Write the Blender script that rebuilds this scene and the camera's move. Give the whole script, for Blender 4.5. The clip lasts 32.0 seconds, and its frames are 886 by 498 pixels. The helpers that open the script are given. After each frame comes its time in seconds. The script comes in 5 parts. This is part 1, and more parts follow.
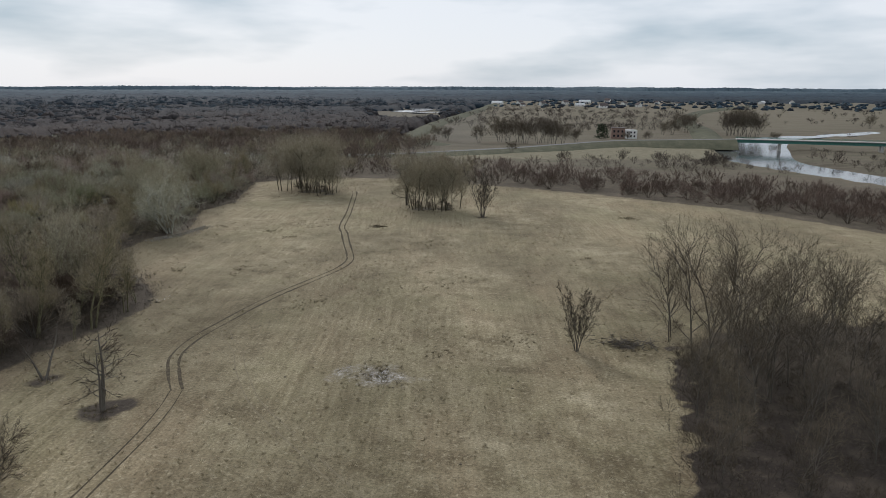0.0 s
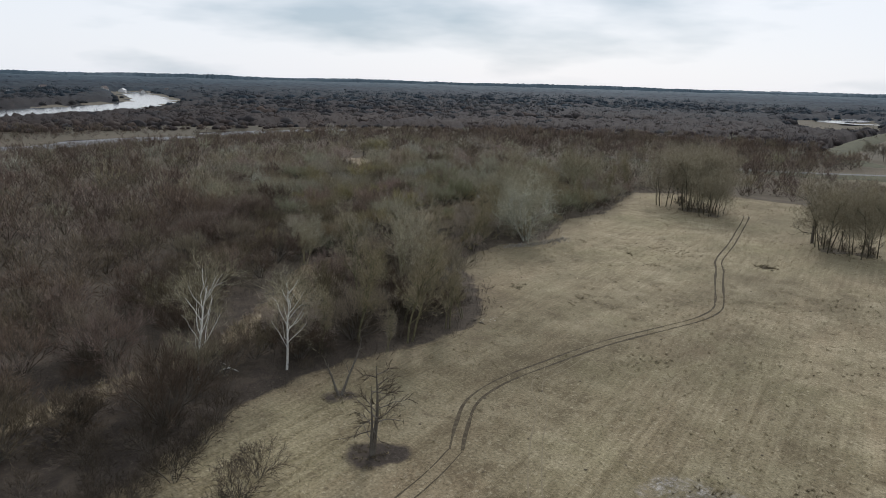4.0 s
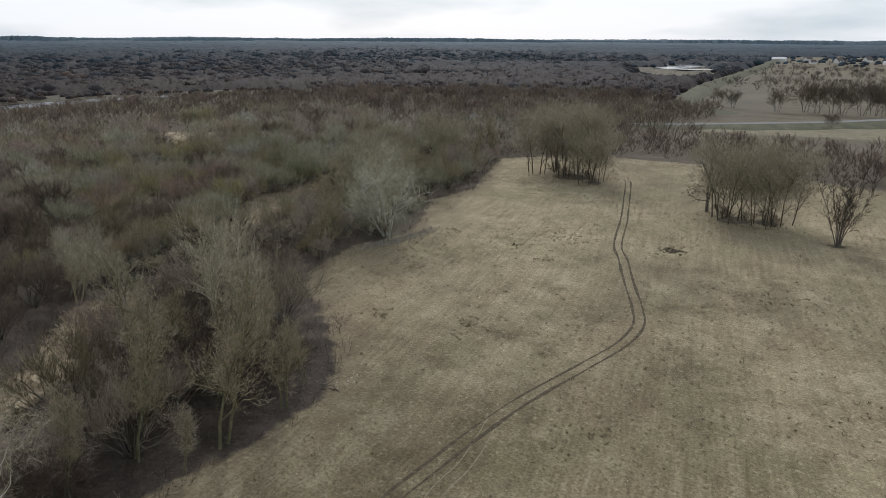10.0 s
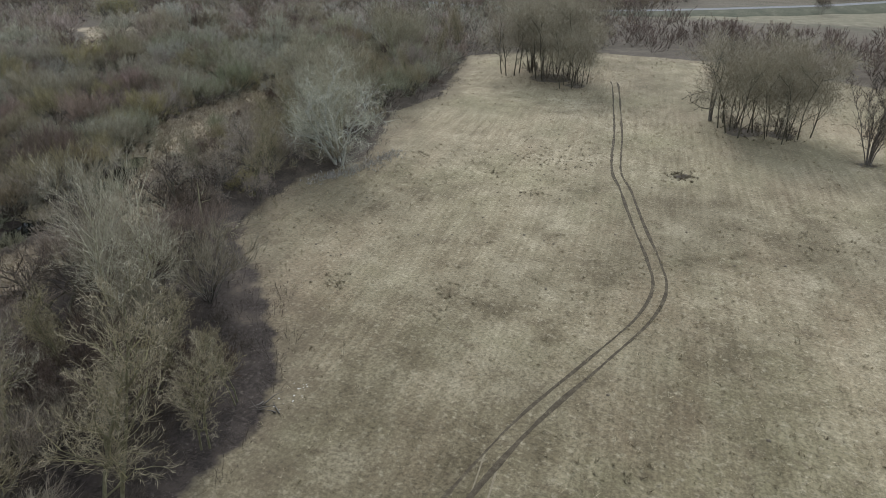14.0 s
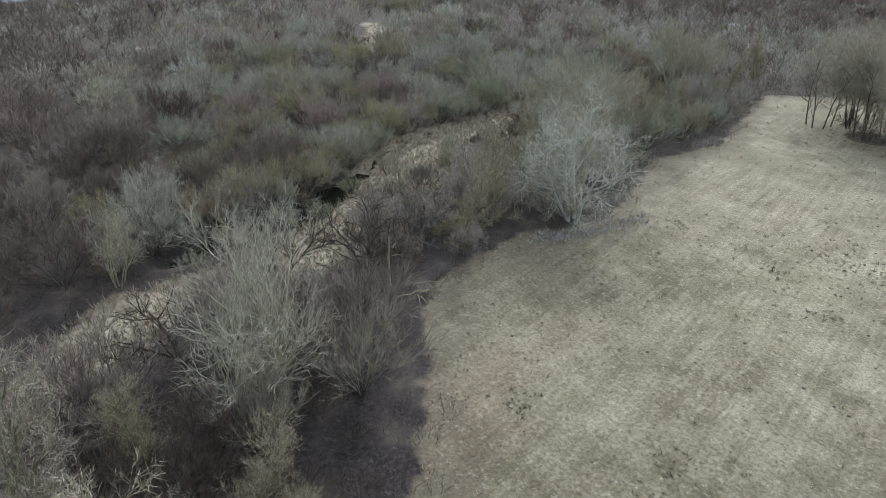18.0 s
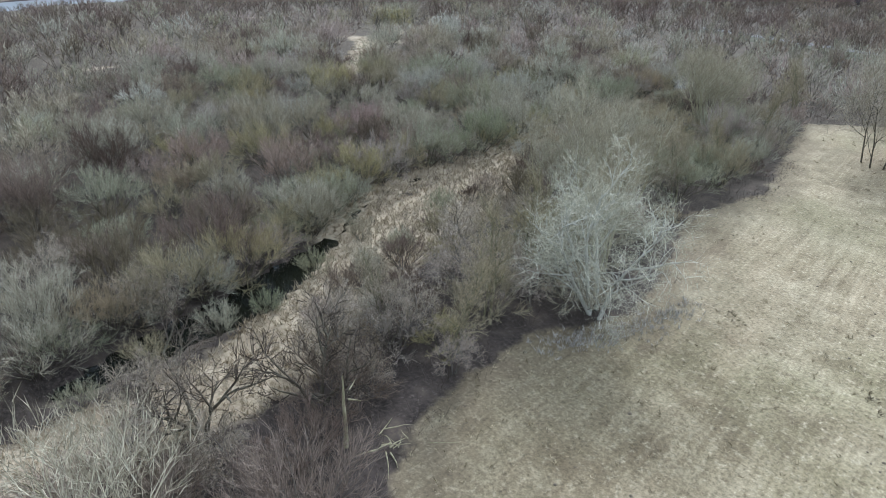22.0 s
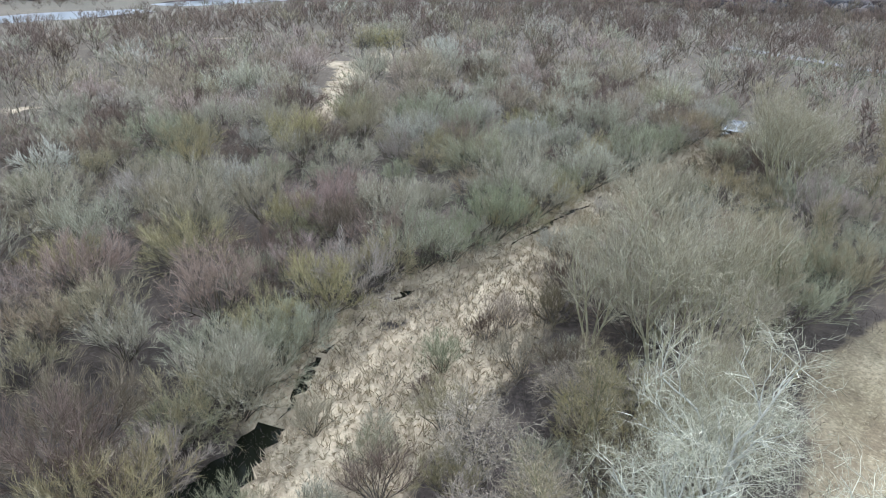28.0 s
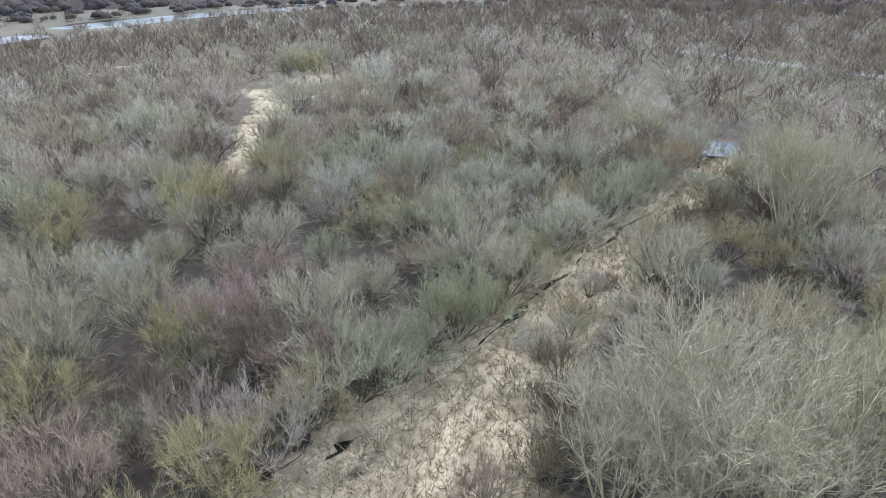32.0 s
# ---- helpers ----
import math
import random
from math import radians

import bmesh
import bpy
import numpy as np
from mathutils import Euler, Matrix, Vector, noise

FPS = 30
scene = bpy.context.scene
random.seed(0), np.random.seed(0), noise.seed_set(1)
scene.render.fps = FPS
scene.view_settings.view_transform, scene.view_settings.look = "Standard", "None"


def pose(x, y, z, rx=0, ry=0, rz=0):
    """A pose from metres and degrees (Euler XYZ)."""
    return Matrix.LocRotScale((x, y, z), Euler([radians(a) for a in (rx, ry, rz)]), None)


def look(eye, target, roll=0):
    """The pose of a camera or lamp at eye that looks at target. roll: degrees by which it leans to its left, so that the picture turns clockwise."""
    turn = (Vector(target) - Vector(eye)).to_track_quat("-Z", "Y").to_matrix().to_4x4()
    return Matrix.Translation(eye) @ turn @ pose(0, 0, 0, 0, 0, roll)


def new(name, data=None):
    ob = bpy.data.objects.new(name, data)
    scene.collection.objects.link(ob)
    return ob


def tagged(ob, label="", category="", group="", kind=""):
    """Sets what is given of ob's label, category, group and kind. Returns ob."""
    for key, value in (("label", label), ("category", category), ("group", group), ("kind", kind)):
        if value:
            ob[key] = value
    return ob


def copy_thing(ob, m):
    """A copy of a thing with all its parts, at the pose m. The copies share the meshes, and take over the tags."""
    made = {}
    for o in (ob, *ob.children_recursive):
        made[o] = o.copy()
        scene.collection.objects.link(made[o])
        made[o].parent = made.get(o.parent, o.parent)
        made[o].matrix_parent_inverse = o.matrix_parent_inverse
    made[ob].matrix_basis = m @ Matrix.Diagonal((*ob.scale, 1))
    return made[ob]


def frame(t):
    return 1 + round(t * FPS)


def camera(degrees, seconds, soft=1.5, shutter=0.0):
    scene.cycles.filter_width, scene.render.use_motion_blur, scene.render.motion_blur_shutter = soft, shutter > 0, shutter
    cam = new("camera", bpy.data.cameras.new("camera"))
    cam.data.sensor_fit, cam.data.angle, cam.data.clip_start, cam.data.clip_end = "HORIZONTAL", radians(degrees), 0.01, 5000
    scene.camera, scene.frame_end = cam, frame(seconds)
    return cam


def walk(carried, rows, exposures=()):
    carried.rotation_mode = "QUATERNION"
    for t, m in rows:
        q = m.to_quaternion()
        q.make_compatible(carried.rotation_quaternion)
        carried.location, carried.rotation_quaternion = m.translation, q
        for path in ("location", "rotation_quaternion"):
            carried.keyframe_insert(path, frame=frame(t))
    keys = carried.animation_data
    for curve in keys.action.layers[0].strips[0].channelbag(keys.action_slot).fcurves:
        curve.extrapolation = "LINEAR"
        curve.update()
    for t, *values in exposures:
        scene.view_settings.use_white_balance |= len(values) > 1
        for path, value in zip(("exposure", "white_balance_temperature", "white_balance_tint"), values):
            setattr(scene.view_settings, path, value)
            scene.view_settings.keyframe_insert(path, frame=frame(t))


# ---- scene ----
cam = camera(64.55, 32.0, soft=0.5)
PATH = [
    (0.0, 0.00, 0.00, 45.00, 76.83, -0.16, 17.25),
    (0.5, -0.85, 3.63, 44.99, 76.84, -0.19, 17.20),
    (1.0, -1.78, 7.19, 45.00, 76.85, -0.22, 17.18),
    (1.5, -2.83, 10.57, 45.02, 76.88, -0.34, 19.11),
    (2.0, -3.94, 13.89, 45.07, 76.82, -0.79, 28.15),
    (2.5, -5.05, 17.24, 45.13, 76.72, -1.19, 34.56),
    (3.0, -6.23, 20.64, 45.18, 76.60, -1.44, 39.79),
    (3.5, -7.51, 24.06, 45.22, 76.51, -1.61, 44.74),
    (4.0, -8.94, 27.53, 45.27, 76.42, -1.62, 49.13),
    (4.5, -10.47, 30.96, 45.31, 76.37, -1.38, 52.57),
    (6.5, -19.14, 43.00, 45.18, 76.33, -1.53, 54.32),
    (7.0, -21.87, 45.49, 45.15, 76.46, -1.28, 51.41),
    (7.5, -24.67, 47.88, 45.09, 76.55, -0.99, 48.65),
    (8.0, -27.49, 50.21, 45.03, 76.65, -0.96, 46.51),
    (8.5, -30.29, 52.49, 44.96, 76.45, -0.94, 44.14),
    (9.0, -33.07, 54.74, 44.91, 75.33, -0.74, 41.51),
    (9.5, -35.79, 57.02, 44.88, 74.23, -0.48, 38.87),
    (10.0, -38.42, 59.36, 44.86, 73.14, -0.31, 36.91),
    (10.5, -40.95, 61.74, 44.81, 72.02, -0.19, 35.79),
    (11.0, -43.39, 64.15, 44.72, 69.48, -0.14, 34.87),
    (11.5, -45.76, 66.67, 44.63, 65.98, -0.06, 34.03),
    (12.0, -48.07, 69.32, 44.57, 65.46, 0.00, 33.55),
    (12.5, -50.29, 72.12, 44.52, 65.45, -0.09, 33.56),
    (13.0, -52.41, 74.98, 44.48, 64.79, -0.14, 33.23),
    (13.5, -54.44, 77.84, 44.46, 64.30, -0.16, 33.08),
    (15.5, -59.98, 88.52, 44.17, 64.46, -0.61, 40.10),
    (16.0, -61.99, 91.37, 44.17, 64.42, -1.03, 45.32),
    (16.5, -64.09, 94.22, 44.18, 64.38, -1.24, 48.67),
    (17.0, -66.29, 96.99, 44.20, 64.33, -1.37, 51.49),
    (17.5, -68.56, 99.65, 44.23, 64.26, -1.48, 54.16),
    (18.0, -70.95, 102.23, 44.24, 64.21, -1.55, 55.89),
    (18.5, -73.47, 104.75, 44.25, 64.21, -1.48, 56.18),
    (19.0, -76.11, 107.21, 44.24, 64.22, -1.40, 56.17),
    (19.5, -78.85, 109.61, 44.22, 64.23, -1.31, 56.18),
    (20.0, -81.67, 111.88, 44.21, 64.22, -1.27, 56.15),
    (20.5, -84.52, 114.02, 44.19, 64.23, -1.25, 56.11),
    (21.0, -87.36, 115.96, 44.17, 64.26, -1.28, 56.06),
    (21.5, -90.24, 117.87, 44.17, 64.36, -1.29, 56.00),
    (22.0, -93.13, 119.79, 44.18, 64.43, -1.40, 55.95),
    (22.5, -96.05, 121.71, 44.23, 64.43, -1.32, 55.83),
    (23.0, -98.99, 123.59, 44.28, 64.43, -1.43, 55.76),
    (23.5, -101.97, 125.50, 44.34, 64.43, -1.55, 55.76),
    (24.0, -104.90, 127.46, 44.37, 64.45, -1.63, 55.77),
    (24.5, -107.77, 129.43, 44.40, 64.46, -1.63, 55.81),
    (25.0, -110.66, 131.41, 44.43, 64.45, -1.56, 55.77),
    (25.5, -113.63, 133.39, 44.46, 64.46, -1.58, 55.76),
    (27.5, -125.38, 140.99, 44.00, 64.79, -1.35, 55.53),
    (28.0, -128.27, 142.97, 43.92, 64.90, -1.24, 55.43),
    (28.5, -131.15, 144.91, 43.82, 65.00, -1.14, 55.32),
    (29.0, -133.99, 146.87, 43.74, 65.08, -1.03, 55.26),
    (29.5, -136.85, 148.92, 43.70, 65.16, -0.90, 54.99),
    (30.0, -139.71, 151.04, 43.68, 65.23, -0.71, 54.50),
    (30.5, -142.55, 153.21, 43.71, 65.25, -0.49, 53.52),
    (31.0, -145.30, 155.35, 43.78, 65.25, -0.20, 52.38),
    (31.5, -148.00, 157.47, 43.94, 65.23, 0.10, 51.17),
    (32.0, -150.67, 159.56, 44.14, 65.19, 0.38, 50.03),
]
# exposure: stops, kelvin, tint along the clip
EXPO = [(0.0, -0.35, 6280, 13), (8.0, -0.18, 6280, 14), (10.0, -0.17, 6300, 13), (11.5, 0.03, 6260, 13), (13.0, 0.18, 6100, 12), (16.0, 0.28, 5600, 12),
        (19.0, 0.60, 5480, 12), (23.0, 0.95, 5500, 11.5), (28.0, 1.30, 5560, 12), (32.0, 1.36, 5580, 12)]
walk(cam, [(t, pose(x, y, z, rx, ry, rz)) for t, x, y, z, rx, ry, rz in PATH], EXPO)

# ---------------------------------------------------------------- world and sun
world = bpy.data.worlds.new("overcast_sky")
scene.world = world
world.use_nodes = True
wn, wl = world.node_tree.nodes, world.node_tree.links
wn.clear()
SUN_EL, SUN_AZ = radians(35), radians(38)      # azimuth counted left of +y
sky = wn.new("ShaderNodeTexSky")
sky.sky_type, sky.sun_disc = "NISHITA", False
sky.sun_elevation, sky.sun_rotation = SUN_EL, -SUN_AZ
tc = wn.new("ShaderNodeTexCoord")
wmap = wn.new("ShaderNodeMapping")
wmap.inputs["Scale"].default_value = (1.6, 1.6, 7.0)
wl.new(tc.outputs["Generated"], wmap.inputs["Vector"])
wnoise = wn.new("ShaderNodeTexNoise")
wnoise.inputs["Scale"].default_value, wnoise.inputs["Detail"].default_value = 1.5, 5.0
wnoise.inputs["Roughness"].default_value = 0.5
wl.new(wmap.outputs["Vector"], wnoise.inputs["Vector"])
wramp = wn.new("ShaderNodeValToRGB")
wramp.color_ramp.elements[0].position, wramp.color_ramp.elements[0].color = 0.33, (0.50, 0.62, 0.70, 1)
wramp.color_ramp.elements[1].position, wramp.color_ramp.elements[1].color = 0.52, (0.95, 1.0, 1.03, 1)
wl.new(wnoise.outputs["Fac"], wramp.inputs["Fac"])
skyback, cloudback, wmix = wn.new("ShaderNodeBackground"), wn.new("ShaderNodeBackground"), wn.new("ShaderNodeMixShader")
skyback.inputs["Strength"].default_value, cloudback.inputs["Strength"].default_value = 0.1, 1.1
wl.new(sky.outputs["Color"], skyback.inputs["Color"])
wl.new(wramp.outputs["Color"], cloudback.inputs["Color"])
wmix.inputs["Fac"].default_value = 0.88
wl.new(skyback.outputs["Background"], wmix.inputs[1])
wl.new(cloudback.outputs["Background"], wmix.inputs[2])
wout = wn.new("ShaderNodeOutputWorld")
wl.new(wmix.outputs["Shader"], wout.inputs["Surface"])
sun = new("sun", bpy.data.lights.new("sun", "SUN"))
sun.data.energy, sun.data.angle, sun.data.color = 2.65, radians(12), (1.0, 0.96, 0.9)
sun.matrix_world = look((0, 0, 300), (300 * math.sin(SUN_AZ), -300 * math.cos(SUN_AZ), 300 - 300 * math.tan(SUN_EL)))


# ---------------------------------------------------------------- materials
def nodes_of(name):
    m = bpy.data.materials.new(name)
    m.use_nodes = True
    nt = m.node_tree
    nt.nodes["Principled BSDF"].inputs["Specular IOR Level"].default_value = 0.1
    return m, nt, nt.nodes, nt.links, nt.nodes["Principled BSDF"]


def coords(nt, scale=(1, 1, 1), turn=0.0, space="Object"):
    tcn, spin, mp = nt.nodes.new("ShaderNodeTexCoord"), nt.nodes.new("ShaderNodeMapping"), nt.nodes.new("ShaderNodeMapping")
    spin.inputs["Rotation"].default_value = (0, 0, turn)
    mp.inputs["Scale"].default_value = scale
    nt.links.new(tcn.outputs[space], spin.inputs["Vector"])
    nt.links.new(spin.outputs["Vector"], mp.inputs["Vector"])
    return mp.outputs["Vector"]


def noise_node(nt, vec, scale, detail=4.0, rough=0.55):
    n = nt.nodes.new("ShaderNodeTexNoise")
    n.inputs["Scale"].default_value, n.inputs["Detail"].default_value, n.inputs["Roughness"].default_value = scale, detail, rough
    if vec is not None:
        nt.links.new(vec, n.inputs["Vector"])
    return n.outputs["Fac"]


def ramp(nt, fac, stops):
    r = nt.nodes.new("ShaderNodeValToRGB")
    e = r.color_ramp.elements
    while len(e) < len(stops):
        e.new(0.5)
    for k, (p, c) in enumerate(stops):
        e[k].position, e[k].color = p, (*c, 1)
    nt.links.new(fac, r.inputs["Fac"])
    return r.outputs["Color"]


def mixc(nt, fac, a, b, mode="MIX"):
    m = nt.nodes.new("ShaderNodeMix")
    m.data_type, m.blend_type = "RGBA", mode
    for sock, v in ((m.inputs[0], fac), (m.inputs[6], a), (m.inputs[7], b)):
        if isinstance(v, (int, float)):
            sock.default_value = v
        elif isinstance(v, tuple):
            sock.default_value = (*v, 1)
        else:
            nt.links.new(v, sock)
    return m.outputs[2]


def mathn(nt, op, a, b=0.0, clamp=False):
    m = nt.nodes.new("ShaderNodeMath")
    m.operation, m.use_clamp = op, clamp
    for sock, v in ((m.inputs[0], a), (m.inputs[1], b)):
        if isinstance(v, (int, float)):
            sock.default_value = v
        else:
            nt.links.new(v, sock)
    return m.outputs[0]


def attr(nt, name):
    a = nt.nodes.new("ShaderNodeAttribute")
    a.attribute_name = name
    return a.outputs["Fac"]


def bump(nt, bsdf, height, strength, dist):
    b = nt.nodes.new("ShaderNodeBump")
    b.inputs["Strength"].default_value, b.inputs["Distance"].default_value = strength, dist
    nt.links.new(height, b.inputs["Height"])
    nt.links.new(b.outputs["Normal"], bsdf.inputs["Normal"])


def plain(name, stops, scale=2.0, rough=0.9, bumps=0.4, metal=0.0, stretch=(1, 1, 1)):
    m, nt, n, l, b = nodes_of(name)
    v = coords(nt, stretch)
    f1 = noise_node(nt, v, scale, 5)
    f2 = noise_node(nt, v, scale * 7, 3)
    f = mathn(nt, "ADD", mathn(nt, "MULTIPLY", f1, 0.65), mathn(nt, "MULTIPLY", f2, 0.35))
    l.new(ramp(nt, f, stops), b.inputs["Base Color"])
    b.inputs["Roughness"].default_value, b.inputs["Metallic"].default_value = rough, metal
    if bumps:
        bump(nt, b, f2, bumps, 0.05)
    return m


def twig_material(name, stops, from_attr, low=0.62, high=1.4, limb=(0.07, 0.058, 0.045), old=0.75):
    """Bare twigs: the colour goes from bush to bush, with a finer shift from twig to twig."""
    m, nt, n, l, b = nodes_of(name)
    if from_attr:
        f = attr(nt, "tint")
    else:
        f = n.new("ShaderNodeObjectInfo").outputs["Random"]
    geo = n.new("ShaderNodeNewGeometry")
    col = ramp(nt, f, stops)
    # limb is bark colour by age; dark values also paint shade inside the crowns
    col = mixc(nt, mathn(nt, "MULTIPLY", attr(nt, "age"), old), col, limb)
    lo = mixc(nt, 1.0, col, (low, low * 0.98, low * 0.96), "MULTIPLY")
    hi = mixc(nt, 1.0, col, (high, high, high), "MULTIPLY")
    l.new(mixc(nt, geo.outputs["Random Per Island"], lo, hi), b.inputs["Base Color"])
    b.inputs["Roughness"].default_value = 0.75
    return m


TWIGS = [(0.0, (0.091, 0.066, 0.050)), (0.09, (0.159, 0.117, 0.095)), (0.18, (0.189, 0.143, 0.105)), (0.26, (0.152, 0.129, 0.085)), (0.34, (0.226, 0.177, 0.149)), (0.42, (0.238, 0.232, 0.159)), (0.52, (0.366, 0.342, 0.268)),
         (0.62, (0.305, 0.262, 0.183)), (0.72, (0.262, 0.236, 0.158)), (0.82, (0.323, 0.250, 0.217)), (0.91, (0.390, 0.378, 0.311)), (1.0, (0.287, 0.271, 0.177))]
# dark limb values: bark, with the bushes' inner shade put into the colour
m_twig_stuff = twig_material("bare_twigs_thicket", TWIGS, True, limb=(0.07, 0.06, 0.045))
m_twig = twig_material("bare_twigs", [(0, (0.201, 0.210, 0.128)), (0.2, (0.323, 0.305, 0.232)), (0.4, (0.244, 0.213, 0.146)), (0.55, (0.268, 0.236, 0.115)), (0.7, (0.238, 0.173, 0.152)), (0.85, (0.305, 0.293, 0.238)), (1, (0.220, 0.213, 0.122))],
                       False, limb=(0.10, 0.09, 0.065), old=0.8)
m_twig_mauve = twig_material("brown_mauve_twigs", [(0, (0.078, 0.057, 0.041)), (0.3, (0.146, 0.108, 0.086)), (0.55, (0.129, 0.110, 0.067)), (0.8, (0.190, 0.143, 0.120)), (1, (0.224, 0.199, 0.140))], False, limb=(0.075, 0.064, 0.046), old=0.7)
m_twig_hedge = twig_material("hedge_twigs", [(0, (0.06, 0.048, 0.04)), (1, (0.10, 0.082, 0.068))], True, 0.85, 1.15)
m_twig_olive = twig_material("olive_twigs", [(0, (0.204, 0.173, 0.106)), (0.5, (0.251, 0.214, 0.143)), (1, (0.242, 0.214, 0.160))], False, 0.5, 1.5, limb=(0.180, 0.167, 0.083), old=0.85)
m_twig_field = twig_material("grey_olive_twigs", [(0, (0.257, 0.225, 0.155)), (1, (0.297, 0.263, 0.192))], False, limb=(0.190, 0.170, 0.115), old=0.9)
m_twig_pale = twig_material("pale_twigs", [(0, (0.241, 0.214, 0.142)), (1, (0.295, 0.267, 0.193))], False, 0.6, 1.4, limb=(0.387, 0.365, 0.267), old=0.9)
m_twig_white = twig_material("white_willow_twigs", [(0, (0.310, 0.297, 0.218)), (1, (0.333, 0.320, 0.236))], False, 0.65, 1.4, limb=(0.528, 0.512, 0.413), old=0.9)
m_twig_crown = twig_material("brown_grey_crown_twigs", [(0, (0.228, 0.190, 0.144)), (0.5, (0.276, 0.240, 0.186)), (1, (0.252, 0.198, 0.174))], False, limb=(0.130, 0.110, 0.080))
m_twig_dark = twig_material("dark_twigs", [(0, (0.05, 0.04, 0.03)), (1, (0.085, 0.068, 0.05))], False)
m_twig_brown = twig_material("brown_olive_twigs", [(0, (0.11, 0.09, 0.065)), (0.5, (0.15, 0.126, 0.088)), (1, (0.125, 0.104, 0.083))], False, 0.6, 1.4, limb=(0.085, 0.07, 0.05))
m_bark = plain("bark", [(0.3, (0.04, 0.034, 0.025)), (0.55, (0.095, 0.085, 0.06)), (0.75, (0.19, 0.175, 0.13))], 3.0, 0.9, 0.6, 0, (1, 1, 0.3))
m_bark_pale = plain("pale_bark", [(0.3, (0.15, 0.135, 0.07)), (0.55, (0.30, 0.275, 0.175)), (0.8, (0.43, 0.405, 0.31))], 3.0, 0.85, 0.4, 0, (1, 1, 0.3))
m_bark_olive = plain("olive_bark", [(0.3, (0.07, 0.064, 0.036)), (0.55, (0.15, 0.138, 0.082)), (0.8, (0.26, 0.245, 0.175))], 3.0, 0.85, 0.4, 0, (1, 1, 0.3))
m_bark_white = plain("white_willow_bark", [(0.3, (0.19, 0.185, 0.15)), (0.55, (0.36, 0.355, 0.30)), (0.8, (0.47, 0.465, 0.41))], 3.0, 0.85, 0.4, 0, (1, 1, 0.3))
m_bark_birch = plain("birch_bark", [(0.36, (0.10, 0.09, 0.08)), (0.44, (0.60, 0.59, 0.55)), (0.8, (0.74, 0.73, 0.69))], 2.2, 0.7, 0.2, 0, (1, 1, 2.0))
m_bark_dead = plain("weathered_dead_wood", [(0.3, (0.07, 0.06, 0.05)), (0.7, (0.16, 0.145, 0.12))], 3.0, 0.95, 0.6, 0, (1, 1, 0.25))


def water_material(name, tint, rough, ior=1.33):
    m, nt, n, l, b = nodes_of(name)
    b.inputs["Base Color"].default_value = (*tint, 1)
    b.inputs["Roughness"].default_value, b.inputs["IOR"].default_value, b.inputs["Specular IOR Level"].default_value = rough, ior, 0.5
    v = coords(nt, (1, 1, 1))
    bump(nt, b, noise_node(nt, v, 0.8, 3), 0.08, 0.05)
    return m


m_water_dark = water_material("still_ditch_water", (0.007, 0.008, 0.005), 0.05, 1.2)
m_water = water_material("river_water", (0.05, 0.06, 0.065), 0.12)
m_water_rippled = water_material("rippled_backwater", (0.045, 0.05, 0.05), 0.32)

# ---------------------------------------------------------------- plan of the place
# meadow outline, counter-clockwise seen from the south-west corner
FIELD = [(-40, -90), (-75, 25), (-86, 50), (-96, 68), (-100, 86), (-98, 99), (-99, 113), (-104, 122), (-118, 134), (-133, 143), (-139, 149),
         (-145, 168), (-141, 181), (-148, 197), (-159, 214), (-158, 236), (-167, 254), (-182, 288), (-160, 316), (-107, 323), (-71, 312),
         (-24, 300), (27, 279), (69, 246), (112, 205), (140, 130), (130, 40), (70, -90)]
TRACK = [(-67.5, 82), (-72, 87.2), (-76.5, 93.5), (-78.6, 101.5), (-79, 112), (-79, 122), (-78.4, 132), (-76.6, 144.5), (-75.4, 154.5), (-76.2, 163), (-79.5, 170.5), (-85.5, 181.5), (-92.5, 195), (-98, 205),
         (-107, 230), (-122, 268), (-126, 277)]
REED = [(-104, 20), (-110, 48), (-117, 72), (-136, 98), (-150, 112), (-152, 126), (-155, 140), (-166, 152), (-176, 168), (-184, 186), (-195, 206), (-204, 232),
        (-212, 262), (-220, 292)]
REED_HALF = [1.5, 2, 2, 3.5, 5, 5, 6, 6, 8, 8, 6, 5, 5.5, 4]
POOL = [(-162, 120), (-165, 128), (-168, 136), (-170, 143), (-175, 151), (-182, 161)]
POOL_HALF = [0.6, 2.4, 3.2, 3.6, 3.0, 0.8]
STREAM = [(-182, 161), (-188, 168), (-193, 175), (-197, 186), (-199, 197), (-203, 213), (-209, 234), (-213, 256), (-219, 278), (-225, 296)]
OPENING = [(-272, 208), (-290, 220), (-312, 234), (-338, 256), (-350, 275)]
OPENING_HALF = [2, 3, 3.5, 6, 7]
CLEARINGS = (([(-344, 246), (-334, 256), (-324, 272)], [5, 7, 5]), ([(-412, 234), (-405, 252), (-403, 276)], [4, 4, 3]), ([(-322, 148), (-328, 158)], [3, 3]))
GROVE = [(3, 124), (20, 146), (48, 154), (75, 130), (70, 70), (40, 50), (4, 66), (2, 100)]
LEVEE = [(-150, 510), (-200, 560), (-225, 650), (-255, 800), (-325, 1280), (-360, 1480), (-420, 1900)]
ROAD = [(-300, 400), (-200, 410), (-112, 476), (-72, 517), (-35, 553), (8, 563), (52, 568)]
ROAD_Z = [0.6, 1.0, 2.0, 3.0, 4.0, 5.0, 6.3]


